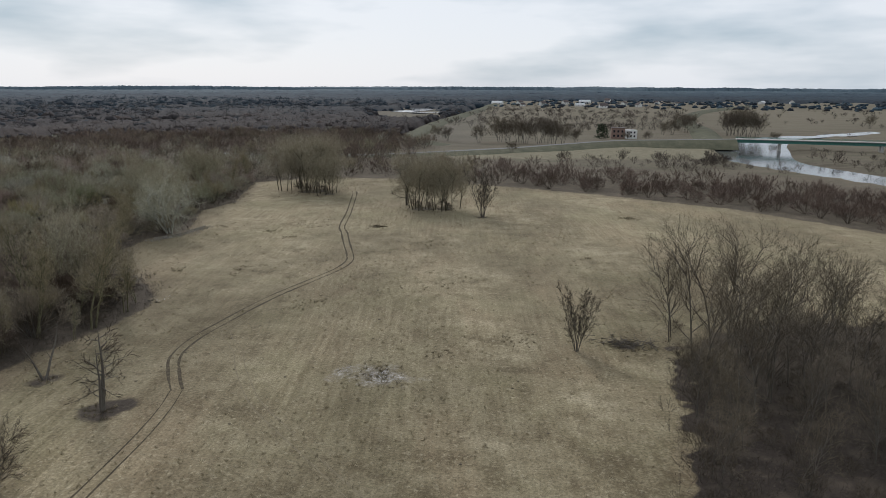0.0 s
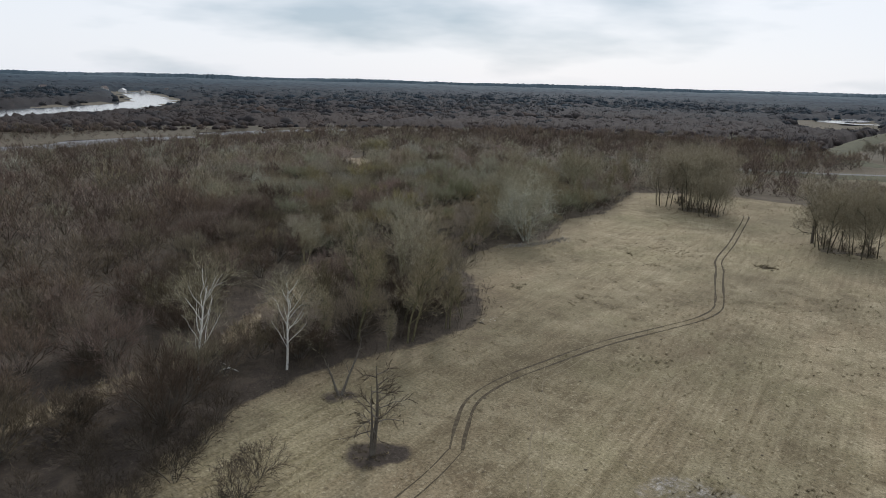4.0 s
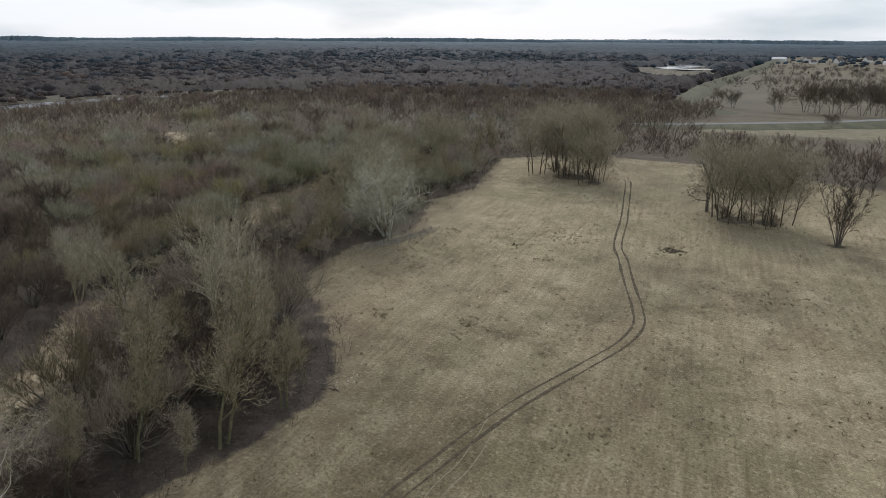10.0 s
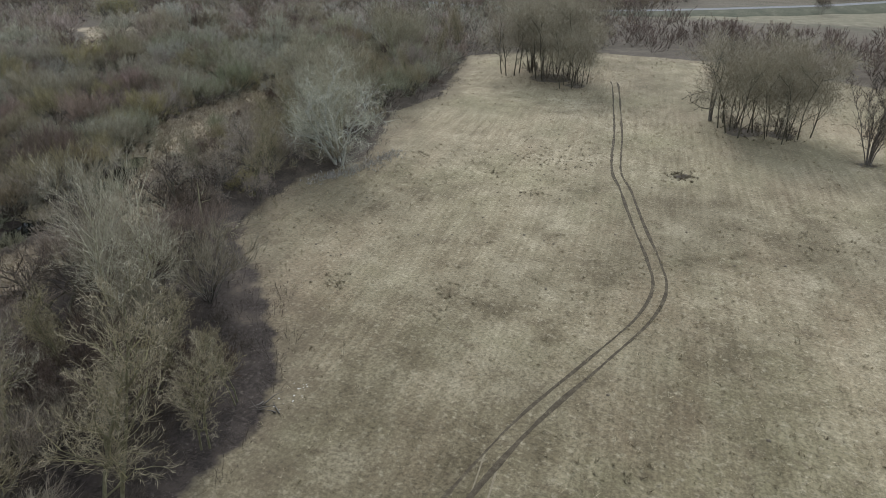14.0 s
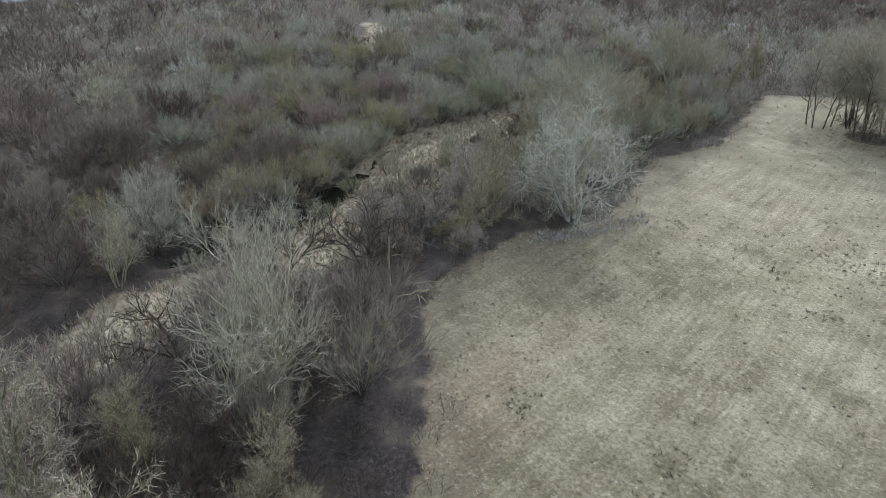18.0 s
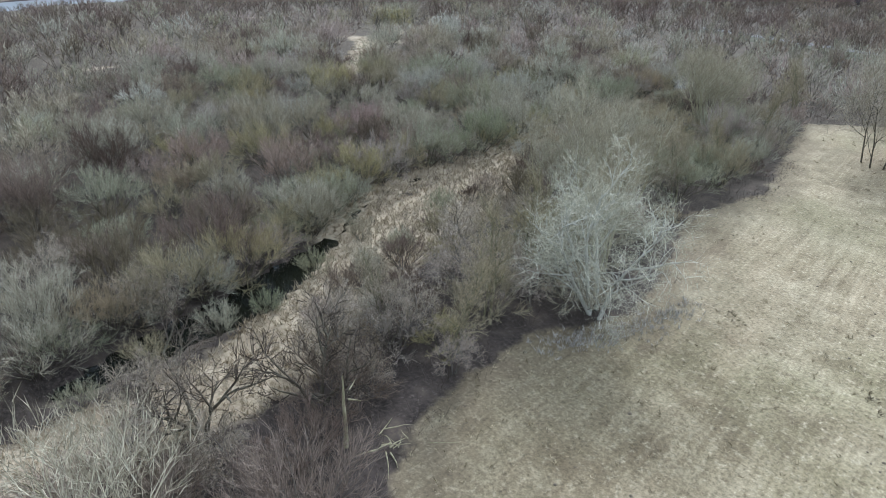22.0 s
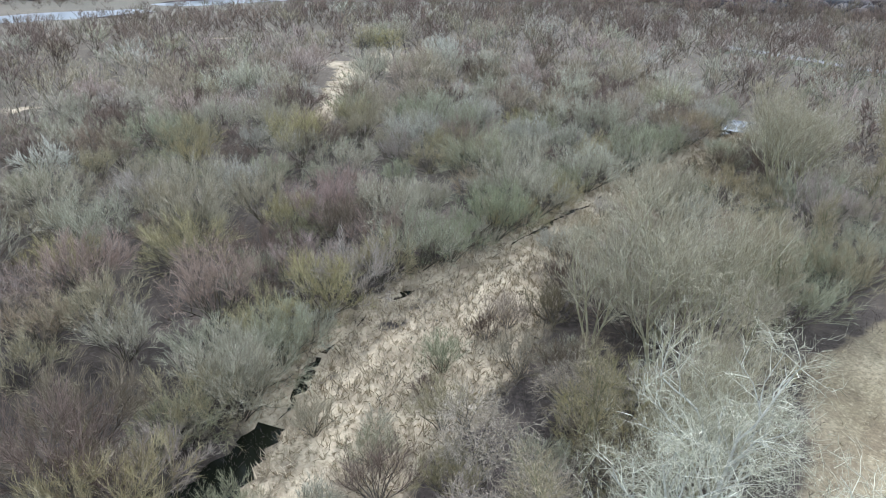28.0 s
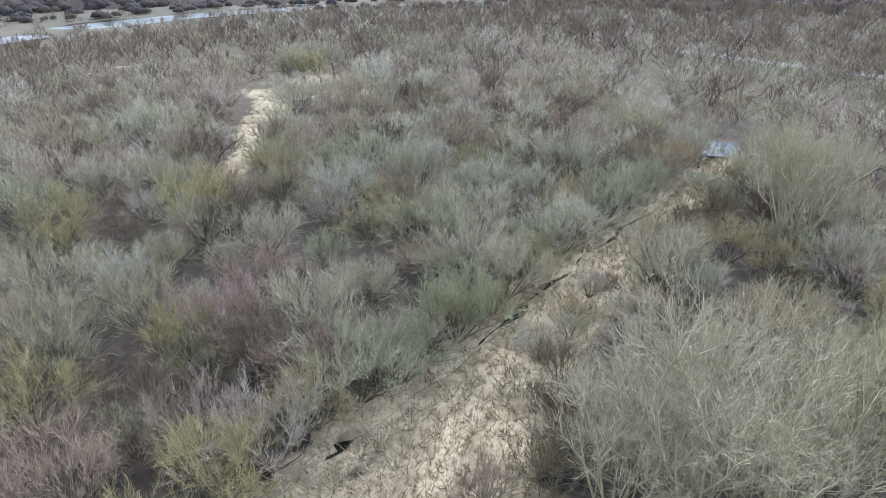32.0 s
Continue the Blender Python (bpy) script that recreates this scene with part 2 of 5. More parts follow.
def seg_dist(px, py, line, half=None):
    """Distance from points to a polyline, less its half-width there."""
    best = np.full(px.shape, 1e9)
    for k in range(len(line) - 1):
        (ax, ay), (bx, by) = line[k], line[k + 1]
        dx, dy = bx - ax, by - ay
        t = np.clip(((px - ax) * dx + (py - ay) * dy) / (dx * dx + dy * dy), 0, 1)
        dd = np.hypot(px - ax - t * dx, py - ay - t * dy)
        if half is not None:
            dd = dd - (half[k] + t * (half[k + 1] - half[k]))
        best = np.minimum(best, dd)
    return best


def poly_dist(px, py, poly):
    """Signed distance to a closed outline, positive inside."""
    d = seg_dist(px, py, poly + poly[:1])
    inside = np.zeros(px.shape, bool)
    for k in range(len(poly)):
        (ax, ay), (bx, by) = poly[k], poly[(k + 1) % len(poly)]
        if ay == by:
            continue
        cross = ((ay > py) != (by > py)) & (px < (bx - ax) * (py - ay) / (by - ay) + ax)
        inside ^= cross
    return np.where(inside, d, -d)


def unit_2d(a):
    return a / (np.linalg.norm(a, axis=1)[:, None] + 1e-9)


def smooth_line(line, step, extra=None):
    """Catmull-Rom points along a polyline, about step metres apart."""
    p = np.array(line, float)
    if extra is not None:
        p = np.column_stack([p, extra])
    q = np.vstack([2 * p[0] - p[1], p, 2 * p[-1] - p[-2]])
    out = []
    for k in range(1, len(q) - 2):
        m = max(2, int(np.hypot(*(q[k + 1] - q[k])[:2]) / step))
        t = (np.arange(m) / m)[:, None]
        a, b, c, d = q[k - 1], q[k], q[k + 1], q[k + 2]
        out.append(0.5 * (2 * b + (c - a) * t + (2 * a - 5 * b + 4 * c - d) * t ** 2 + (3 * b - a - 3 * c + d) * t ** 3))
    out.append(p[-1:])
    return np.vstack(out)


RIVER_EAST = [(330, 1000), (230, 850), (160, 765), (112, 715), (75, 640), (62, 560), (62, 480), (90, 425), (130, 370), (200, 310), (330, 240)]
RIVER_EAST_HALF = [7, 8, 8, 11, 20, 22, 17, 12, 12, 14, 16]
RIVER_WEST = [(-700, -900), (-740, -300), (-790, 60), (-900, 240), (-1150, 420), (-1700, 560)]
RIVER_WEST_HALF = [95, 92, 86, 60, 36, 26]
INLET = [(-420, -260), (-452, -40), (-478, 70), (-505, 150), (-535, 230), (-555, 310), (-545, 400), (-515, 450)]
INLET_HALF = [10, 11, 12, 13, 12, 8, 5, 2]
OXBOW = [(-470, 1330), (-425, 1240), (-438, 1170), (-385, 1130), (-345, 1180)]
OXBOW_HALF = [8, 16, 16, 9, 5]
POND = [(-223, 294), (-226, 299), (-229, 304)]
POND_HALF = [3.5, 5.2, 3.5]
SHALLOW = [(-195, 216), (-197, 226), (-199, 240), (-203, 256), (-206, 270)]
SHALLOW_HALF = [0.3, 1.5, 1.3, 1.0, 0.4]
OXBOW2 = [(-600, 690), (-575, 715), (-565, 760), (-530, 790)]
OXBOW2_HALF = [4, 7, 7, 4]


def clear_of(x, y):
    """Metres of free room to meadow, reeds and water, negative where no bush may stand."""
    d = -poly_dist(x, y, FIELD)
    d = np.minimum(d, seg_dist(x, y, REED, REED_HALF))
    d = np.minimum(d, seg_dist(x, y, POOL, POOL_HALF))
    d = np.minimum(d, seg_dist(x, y, STREAM) - 0.5)
    d = np.minimum(d, seg_dist(x, y, OPENING, OPENING_HALF))
    d = np.minimum(d, seg_dist(x, y, POND, POND_HALF))
    for line, half in CLEARINGS:
        d = np.minimum(d, seg_dist(x, y, line, half))
    d = np.minimum(d, seg_dist(x, y, [(-420, 1150), (-372, 1020), (-325, 880)], [50, 45, 20]))
    for line, half in ((RIVER_EAST, RIVER_EAST_HALF), (RIVER_WEST, RIVER_WEST_HALF), (INLET, INLET_HALF), (OXBOW, OXBOW_HALF), (OXBOW2, OXBOW2_HALF)):
        d = np.minimum(d, seg_dist(x, y, line, half) - 4)
    return d


def terrain(px, py):
    """Height of the ground: flat flood plain, cut by the ditch and the rivers."""
    z = np.zeros(px.shape)
    z -= 1.3 * np.clip(1 - seg_dist(px, py, POOL, POOL_HALF) / 1.6, 0, 1)
    stream = seg_dist(px, py, STREAM)
    z -= 0.6 * np.clip(1.0 - (stream - 0.7) / 2.2, 0, 1)
    for line, half in ((RIVER_EAST, RIVER_EAST_HALF), (RIVER_WEST, RIVER_WEST_HALF), (INLET, INLET_HALF), (OXBOW, OXBOW_HALF), (OXBOW2, OXBOW2_HALF)):
        z -= 2.2 * np.clip(1 - seg_dist(px, py, line, half) / 9.0, 0, 1)
    z -= 0.5 * np.clip(1 - np.minimum(seg_dist(px, py, POND, POND_HALF), seg_dist(px, py, SHALLOW, SHALLOW_HALF)) / 1.8, 0, 1)
    away = np.clip(-poly_dist(px, py, FIELD) / 12, 0, 1)
    wave = np.sin(px * 0.11 + 1.3 * np.sin(py * 0.07)) * np.sin(py * 0.09 + 0.9 * np.sin(px * 0.05))
    away = away * np.clip((np.minimum(np.minimum(stream, seg_dist(px, py, POND, POND_HALF)), seg_dist(px, py, POOL, POOL_HALF)) - 3) / 10, 0, 1)
    away = away * np.clip((seg_dist(px, py, SHALLOW, SHALLOW_HALF) - 2) / 8, 0, 1)
    return z + away * (0.35 * wave - 0.1)


def mesh_of(name, v, f, attrs=()):
    """A mesh from arrays of corners and triangles (or quads)."""
    v, f = np.asarray(v, np.float32), np.asarray(f, np.int32)
    me = bpy.data.meshes.new(name)
    k = f.shape[1]
    me.vertices.add(len(v))
    me.vertices.foreach_set("co", v.ravel())
    me.loops.add(f.size)
    me.loops.foreach_set("vertex_index", f.ravel())
    me.polygons.add(len(f))
    me.polygons.foreach_set("loop_start", np.arange(0, f.size, k, dtype=np.int32))
    for an, values in attrs:
        a = me.attributes.new(an, "FLOAT", "POINT")
        a.data.foreach_set("value", np.asarray(values, np.float32))
    me.update(calc_edges=True)
    return me


def structure(name, me, mat, label, category):
    me.materials.append(mat)
    return tagged(new(name, me), label, category, kind="structure")


def grid_faces(nx, ny):
    i = np.arange(nx * ny).reshape(ny, nx)
    return np.stack([i[:-1, :-1], i[:-1, 1:], i[1:, 1:], i[1:, :-1]], -1).reshape(-1, 4)


def ribbon(line, half, z):
    """A flat strip of that half-width along a line of points, as corners and quads."""
    p = np.asarray(line, float)
    t = np.gradient(p[:, :2], axis=0)
    t /= np.linalg.norm(t, axis=1)[:, None] + 1e-9
    nrm = np.column_stack([-t[:, 1], t[:, 0]])
    h = np.broadcast_to(np.asarray(half, float), (len(p),))[:, None]
    zz = np.broadcast_to(np.asarray(z, float), (len(p),))
    v = np.empty((len(p), 2, 3))
    v[:, 0, :2], v[:, 1, :2] = p[:, :2] - nrm * h, p[:, :2] + nrm * h
    v[:, :, 2] = zz[:, None]
    return v.reshape(-1, 3), grid_faces(2, len(p))


# ---------------------------------------------------------------- ground
def ground_material():
    m, nt, n, l, b = nodes_of("flood_plain_ground")
    v = coords(nt)
    rows = coords(nt, (1, 0.06, 1), radians(-17))
    big, mid, fine = noise_node(nt, v, 0.03, 4), noise_node(nt, v, 0.22, 5), noise_node(nt, v, 2.2, 5, 0.7)
    row = noise_node(nt, rows, 1.0, 4, 0.6)
    row2 = noise_node(nt, rows, 2.6, 2, 0.6)
    # mown dry meadow: blotches, mowing lines, scuffed bare spots and pale flecks of straw
    speck = noise_node(nt, v, 5.5, 4, 0.75)
    pat = noise_node(nt, v, 0.07, 6, 0.62)
    straw = ramp(nt, mathn(nt, "ADD", mathn(nt, "MULTIPLY", pat, 0.6), mathn(nt, "MULTIPLY", mid, 0.4)),
                 [(0.40, (0.13, 0.108, 0.069)), (0.47, (0.21, 0.18, 0.119)), (0.54, (0.275, 0.241, 0.165)), (0.62, (0.37, 0.33, 0.237))])
    straw = mixc(nt, ramp(nt, noise_node(nt, v, 0.028, 5, 0.6), [(0.47, (0, 0, 0)), (0.62, (0.5, 0.5, 0.5))]), straw, (0.235, 0.225, 0.132))
    straw = mixc(nt, ramp(nt, noise_node(nt, coords(nt, (1, 0.35, 1), radians(-17)), 0.06, 5, 0.6), [(0.5, (0, 0, 0)), (0.64, (0.5, 0.5, 0.5))]), straw, (0.275, 0.212, 0.145))
    rowfac = ramp(nt, big, [(0.42, (0.0, 0.0, 0.0)), (0.62, (0.45, 0.45, 0.45))])
    straw = mixc(nt, rowfac, straw, ramp(nt, row, [(0.40, (0.15, 0.12, 0.075)), (0.5, (0.25, 0.212, 0.14)), (0.60, (0.35, 0.307, 0.215))]))
    straw = mixc(nt, mathn(nt, "MULTIPLY", row2, 0.2), straw, (0.16, 0.13, 0.08))
    straw = mixc(nt, ramp(nt, noise_node(nt, v, 0.33, 7, 0.68), [(0.55, (0, 0, 0)), (0.66, (0.65, 0.65, 0.65))]), straw, (0.14, 0.113, 0.075))
    straw = mixc(nt, ramp(nt, noise_node(nt, v, 1.1, 8, 0.78), [(0.53, (0, 0, 0)), (0.63, (0.7, 0.7, 0.7))]), straw, (0.40, 0.36, 0.265))
    straw = mixc(nt, ramp(nt, noise_node(nt, v, 1.7, 8, 0.78), [(0.54, (0, 0, 0)), (0.64, (0.7, 0.7, 0.7))]), straw, (0.115, 0.093, 0.062))
    straw = mixc(nt, 1.0, straw, ramp(nt, noise_node(nt, v, 2.4, 8, 0.8), [(0.38, (0.42, 0.41, 0.385)), (0.5, (0.72, 0.70, 0.655)), (0.62, (1.0, 0.975, 0.915))]), "MULTIPLY")
    straw = mixc(nt, 1.0, straw, ramp(nt, noise_node(nt, coords(nt, (1, 0.5, 1), radians(-17)), 0.022, 5, 0.6), [(0.40, (0.72, 0.715, 0.70)), (0.5, (1.0, 1.0, 1.0)), (0.60, (1.2, 1.2, 1.2))]), "MULTIPLY")
    straw = mixc(nt, 1.0, straw, ramp(nt, noise_node(nt, coords(nt, (1, 0.04, 1), radians(-17)), 1.1, 5, 0.75), [(0.38, (0.89, 0.885, 0.87)), (0.5, (1.0, 1.0, 1.0)), (0.62, (1.09, 1.09, 1.09))]), "MULTIPLY")
    ash = ramp(nt, noise_node(nt, v, 0.8, 6, 0.75), [(0.40, (0.07, 0.065, 0.06)), (0.5, (0.24, 0.23, 0.225)), (0.58, (0.5, 0.485, 0.48))])
    # leaf litter under the bushes, its colour darkened to stand in for their shade
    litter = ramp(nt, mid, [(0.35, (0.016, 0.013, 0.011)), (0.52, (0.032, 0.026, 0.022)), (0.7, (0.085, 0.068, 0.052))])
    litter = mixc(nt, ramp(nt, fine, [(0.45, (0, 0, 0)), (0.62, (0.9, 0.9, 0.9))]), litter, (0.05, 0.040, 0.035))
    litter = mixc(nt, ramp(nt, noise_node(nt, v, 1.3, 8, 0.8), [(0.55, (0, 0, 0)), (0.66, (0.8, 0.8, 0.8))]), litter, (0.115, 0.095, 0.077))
    # flattened reed
    reed = ramp(nt, fine, [(0.3, (0.13, 0.102, 0.067)), (0.45, (0.28, 0.232, 0.157)), (0.7, (0.41, 0.345, 0.25))])
    reed = mixc(nt, ramp(nt, mid, [(0.45, (0, 0, 0)), (0.62, (0.75, 0.75, 0.75))]), reed, (0.14, 0.11, 0.075))
    # wet meadows further off
    marsh = ramp(nt, noise_node(nt, coords(nt, (0.12, 1, 1)), 0.05, 5, 0.6),
                 [(0.38, (0.035, 0.034, 0.027)), (0.46, (0.075, 0.063, 0.047)), (0.50, (0.15, 0.128, 0.10)), (0.54, (0.085, 0.07, 0.055)), (0.58, (0.06, 0.068, 0.042)), (0.63, (0.165, 0.143, 0.112)), (0.68, (0.065, 0.06, 0.045))])

    def edge(name, amp, width):
        e = mathn(nt, "ADD", attr(nt, name), mathn(nt, "MULTIPLY", mathn(nt, "SUBTRACT", mid, 0.5), amp))
        return mathn(nt, "ADD", mathn(nt, "DIVIDE", e, width), 0.5, True)

    marsh = mixc(nt, 1.0, marsh, (0.44, 0.445, 0.46), "MULTIPLY")
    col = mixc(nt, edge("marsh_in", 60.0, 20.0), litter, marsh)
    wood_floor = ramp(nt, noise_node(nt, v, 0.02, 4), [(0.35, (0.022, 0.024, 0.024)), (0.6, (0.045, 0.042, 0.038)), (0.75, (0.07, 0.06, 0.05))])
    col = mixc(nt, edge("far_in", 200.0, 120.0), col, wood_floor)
    col = mixc(nt, edge("reed_in", 9.0, 1.5), col, reed)
    green = ramp(nt, mid, [(0.35, (0.075, 0.073, 0.048)), (0.6, (0.12, 0.109, 0.075)), (0.75, (0.19, 0.165, 0.12))])
    col = mixc(nt, edge("green_in", 25.0, 8.0), col, green)
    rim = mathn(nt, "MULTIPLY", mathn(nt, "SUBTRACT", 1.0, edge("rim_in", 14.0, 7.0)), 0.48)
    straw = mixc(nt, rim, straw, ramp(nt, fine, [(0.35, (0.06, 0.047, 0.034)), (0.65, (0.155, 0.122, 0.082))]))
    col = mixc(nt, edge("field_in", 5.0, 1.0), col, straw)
    col = mixc(nt, mathn(nt, "MULTIPLY", edge("ash_in", 12.0, 3.0), ramp(nt, fine, [(0.4, (0.1, 0.1, 0.1)), (0.6, (0.9, 0.9, 0.9))])), col, ash)
    l.new(col, b.inputs["Base Color"])
    b.inputs["Roughness"].default_value = 0.95
    b.inputs["Sheen Weight"].default_value, b.inputs["Sheen Roughness"].default_value = 0.24, 0.35
    b.inputs["Sheen Tint"].default_value = (0.95, 0.80, 0.55, 1)
    bump(nt, b, mathn(nt, "ADD", speck, mathn(nt, "MULTIPLY", fine, 0.3)), 0.35, 0.08)
    return m


def axis_steps(lo, hi, step, far, grow):
    a = list(np.arange(lo, hi + 0.01, step))
    s = step
    while a[-1] < far:
        s *= grow
        a.append(a[-1] + s)
    s = step
    while a[0] > -far:
        s *= grow
        a.insert(0, a[0] - s)
    return np.array(a)


gx = axis_steps(-250, 10, 1.8, 4800, 1.12)
gy = axis_steps(20, 330, 1.8, 4800, 1.10)
GX, GY = np.meshgrid(gx, gy)
px, py = GX.ravel(), GY.ravel()
field_in = poly_dist(px, py, FIELD)
reed_in = np.maximum(-seg_dist(px, py, REED, REED_HALF), -seg_dist(px, py, OPENING, OPENING_HALF))
for ln_, hf_ in CLEARINGS:
    reed_in = np.maximum(reed_in, -seg_dist(px, py, ln_, hf_))
reed_in = np.maximum(reed_in, 3.2 - seg_dist(px, py, STREAM))
grove_in = poly_dist(px, py, GROVE) + 2.6 * np.sin(px * 0.5 + 1.5 * np.sin(py * 0.23)) * np.sin(py * 0.37) + 2.5 * np.sin(px * 1.1 + py * 0.9) * np.sin(py * 0.8 - px * 0.4) - 3.0
field_in = np.minimum(field_in, np.maximum(-grove_in, -6))
# dark litter circles: at tree feet also painted shade, elsewhere weed and brush patches
for bx, by, br in ((-73, 73, 3.5), (-72, 75, 2.5), (-89.5, 79, 2.4), (-84, 244, 4), (-76, 246, 3), (-58, 234, 1.5), (-143, 271, 6), (-133, 266, 3), (-86.5, 207.5, 1.8),
                   (-10, 247, 1.5), (-4, 122, 2.5)):
    field_in = np.minimum(field_in, np.maximum((np.hypot(px - bx, py - by) - br) * 1.2, -3))
ash_in = 2.9 - np.hypot((px + 41) * 0.62, (py - 96.5) * 1.0)
green_in = np.clip(np.minimum(py - (430 + 0.28 * (px + 113)), np.interp(px, [p[0] for p in ROAD], [p[1] for p in ROAD]) - py), -60, 60)
ang_ = np.degrees(np.arctan2(-px, py))
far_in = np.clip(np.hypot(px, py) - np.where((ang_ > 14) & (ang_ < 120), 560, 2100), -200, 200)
green_in = np.where((px > -160) & (px < 56), green_in, -60)
levee_x = np.interp(py, [p[1] for p in LEVEE], [p[0] for p in LEVEE])
marsh_in = np.where(py > 395, np.clip(px - levee_x + 10, -90, 90), -90)
marsh_in = np.minimum(marsh_in, np.clip(py - 400 + 0.25 * px, -90, 90))
marsh_in = np.maximum(marsh_in, np.clip(px - 150, -90, 90))
ground = structure("ground", mesh_of("ground", np.column_stack([px, py, terrain(px, py)]), grid_faces(len(gx), len(gy)),
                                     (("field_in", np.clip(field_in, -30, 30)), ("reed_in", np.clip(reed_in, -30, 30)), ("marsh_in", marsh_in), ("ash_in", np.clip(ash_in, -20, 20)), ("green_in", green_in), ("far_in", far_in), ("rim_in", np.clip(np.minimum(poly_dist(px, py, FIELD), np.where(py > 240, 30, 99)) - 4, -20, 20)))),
                   ground_material(), "flat flood plain with dry mown meadow and leaf litter", "ground")
for p in ground.data.polygons:
    p.use_smooth = True


def water(name, line, half, z, mat, label):
    s = smooth_line(line, 6.0, half)
    v, f = ribbon(s, s[:, 2] + 4.0, z)
    return structure(name, mesh_of(name, v, f), mat, label, "water")


water("water_ditch_pool", POOL, POOL_HALF, -0.95, m_water_dark, "dark still water in an overgrown ditch")
water("water_river_east", RIVER_EAST, RIVER_EAST_HALF, -1.3, m_water, "pale river water under the road bridge")
water("water_river_west", RIVER_WEST, RIVER_WEST_HALF, -1.3, m_water, "wide pale river beyond the woodland")
water("water_inlet", INLET, INLET_HALF, -1.3, m_water_rippled, "side arm of the river beside the woodland")
water("water_oxbow", OXBOW, OXBOW_HALF, 0.3, m_water, "bright oxbow pool amid woodland")
for nm_, ln_, hf_, lb_ in (("water_pond", POND, POND_HALF, "small bright pond among willow bushes"),):
    s_ = smooth_line(ln_, 3.0, hf_)
    v, f = ribbon(s_, s_[:, 2] + 0.6, -0.28)
    structure(nm_, mesh_of(nm_, v, f), m_water, lb_, "water")
water("water_backwater", OXBOW2, OXBOW2_HALF, 0.3, m_water, "narrow backwater amid woodland")


def water_stream():
    """Short dark stretches of water that show between the reeds, with dry gaps."""
    s = smooth_line(STREAM, 0.8)
    k = np.arange(len(s))
    s[:, :2] += np.column_stack([np.sin(k * 0.37) + 0.7 * np.sin(k * 0.15), np.cos(k * 0.29) + 0.6 * np.sin(k * 0.21)]) * 0.5
    wide = 0.34 * np.sin(k * 0.19 + 1.5 * np.sin(k * 0.043)) + 0.3 * np.sin(k * 0.071 + 1.0) + np.convolve(np.random.default_rng(8).normal(0, 0.4, len(s) + 2), np.ones(3) / 3, "valid")
    v, f = ribbon(s, np.clip(wide + 0.12, 0.015, 0.8), -0.5)
    return structure("water_stream", mesh_of("water_stream", v, f), m_water_dark, "thin dark stream between reeds and bushes", "water")


water_stream()

# wheel ruts
m_rut = plain("trodden_rut_soil", [(0.35, (0.04, 0.032, 0.022)), (0.52, (0.07, 0.057, 0.038)), (0.68, (0.13, 0.108, 0.072))], 1.1, 0.95, 0.5)


def ruts(name, line, gauge, half, z, label):
    s = smooth_line(line, 1.2)
    t = np.gradient(s, axis=0)
    t /= np.linalg.norm(t, axis=1)[:, None]
    nrm = np.column_stack([-t[:, 1], t[:, 0]])
    rng = np.random.default_rng(5)
    top = tagged(new(name), label, "track", kind="structure")
    for side in (-1, 1):
        wob = np.convolve(rng.normal(0, 0.12, len(s) + 8), np.ones(9) / 9, "valid")[:len(s), None]
        wid = half * (1 + 0.9 * np.convolve(rng.normal(0, 0.6, len(s) + 4), np.ones(5) / 5, "valid")[:len(s)])
        v, f = ribbon(s + nrm * (side * gauge / 2 + wob), np.clip(wid, half * 0.3, half * 2), z)
        me = mesh_of("rut", v, f)
        me.materials.append(m_rut)
        new("rut", me).parent = top
    return top


ruts("dirt_track", TRACK, 1.7, 0.21, 0.015, "twin wheel ruts worn through dry meadow grass")


# ---------------------------------------------------------------- plants
UP = np.array([0, 0, 1.0])


def unit(a):
    return a / (np.linalg.norm(a, axis=-1, keepdims=True) + 1e-9)


def shoots(rng, base, way, length, k, up, wob):
    """Curves of k points each from base along way, bending upward by up and wandering by wob."""
    n = len(base)
    pts = np.empty((n, k, 3))
    pts[:, 0] = base
    d = unit(way)
    step = (length / (k - 1))[:, None]
    for j in range(1, k):
        d = unit(d + up * UP + rng.normal(0, wob, (n, 3)))
        pts[:, j] = pts[:, j - 1] + d * step
    return pts


def fork(rng, par, count, f0, f1, angle, length, k, up, wob, droop=0.55):
    """count side shoots on every parent curve, between the fractions f0 and f1 of its length."""
    n, kp, _ = par.shape
    fr = f0 + (f1 - f0) * (np.arange(count)[None, :] + rng.random((n, count))) / count
    pos = fr * (kp - 1)
    i = np.minimum(pos.astype(int), kp - 2)
    w = (pos - i)[..., None]
    rows = np.arange(n)[:, None]
    a, b = par[rows, i], par[rows, i + 1]
    base, tan = a + (b - a) * w, unit(b - a)
    side = unit(np.cross(tan, rng.normal(0, 1, tan.shape)))
    ang = angle * rng.uniform(0.7, 1.3, (n, count, 1))
    way = tan * np.cos(ang) + side * np.sin(ang)
    ln = length * (1 - droop * (fr - f0) / max(1e-6, f1 - f0)) * rng.uniform(0.7, 1.25, fr.shape)
    return shoots(rng, base.reshape(-1, 3), way.reshape(-1, 3), ln.ravel(), k, up, wob)


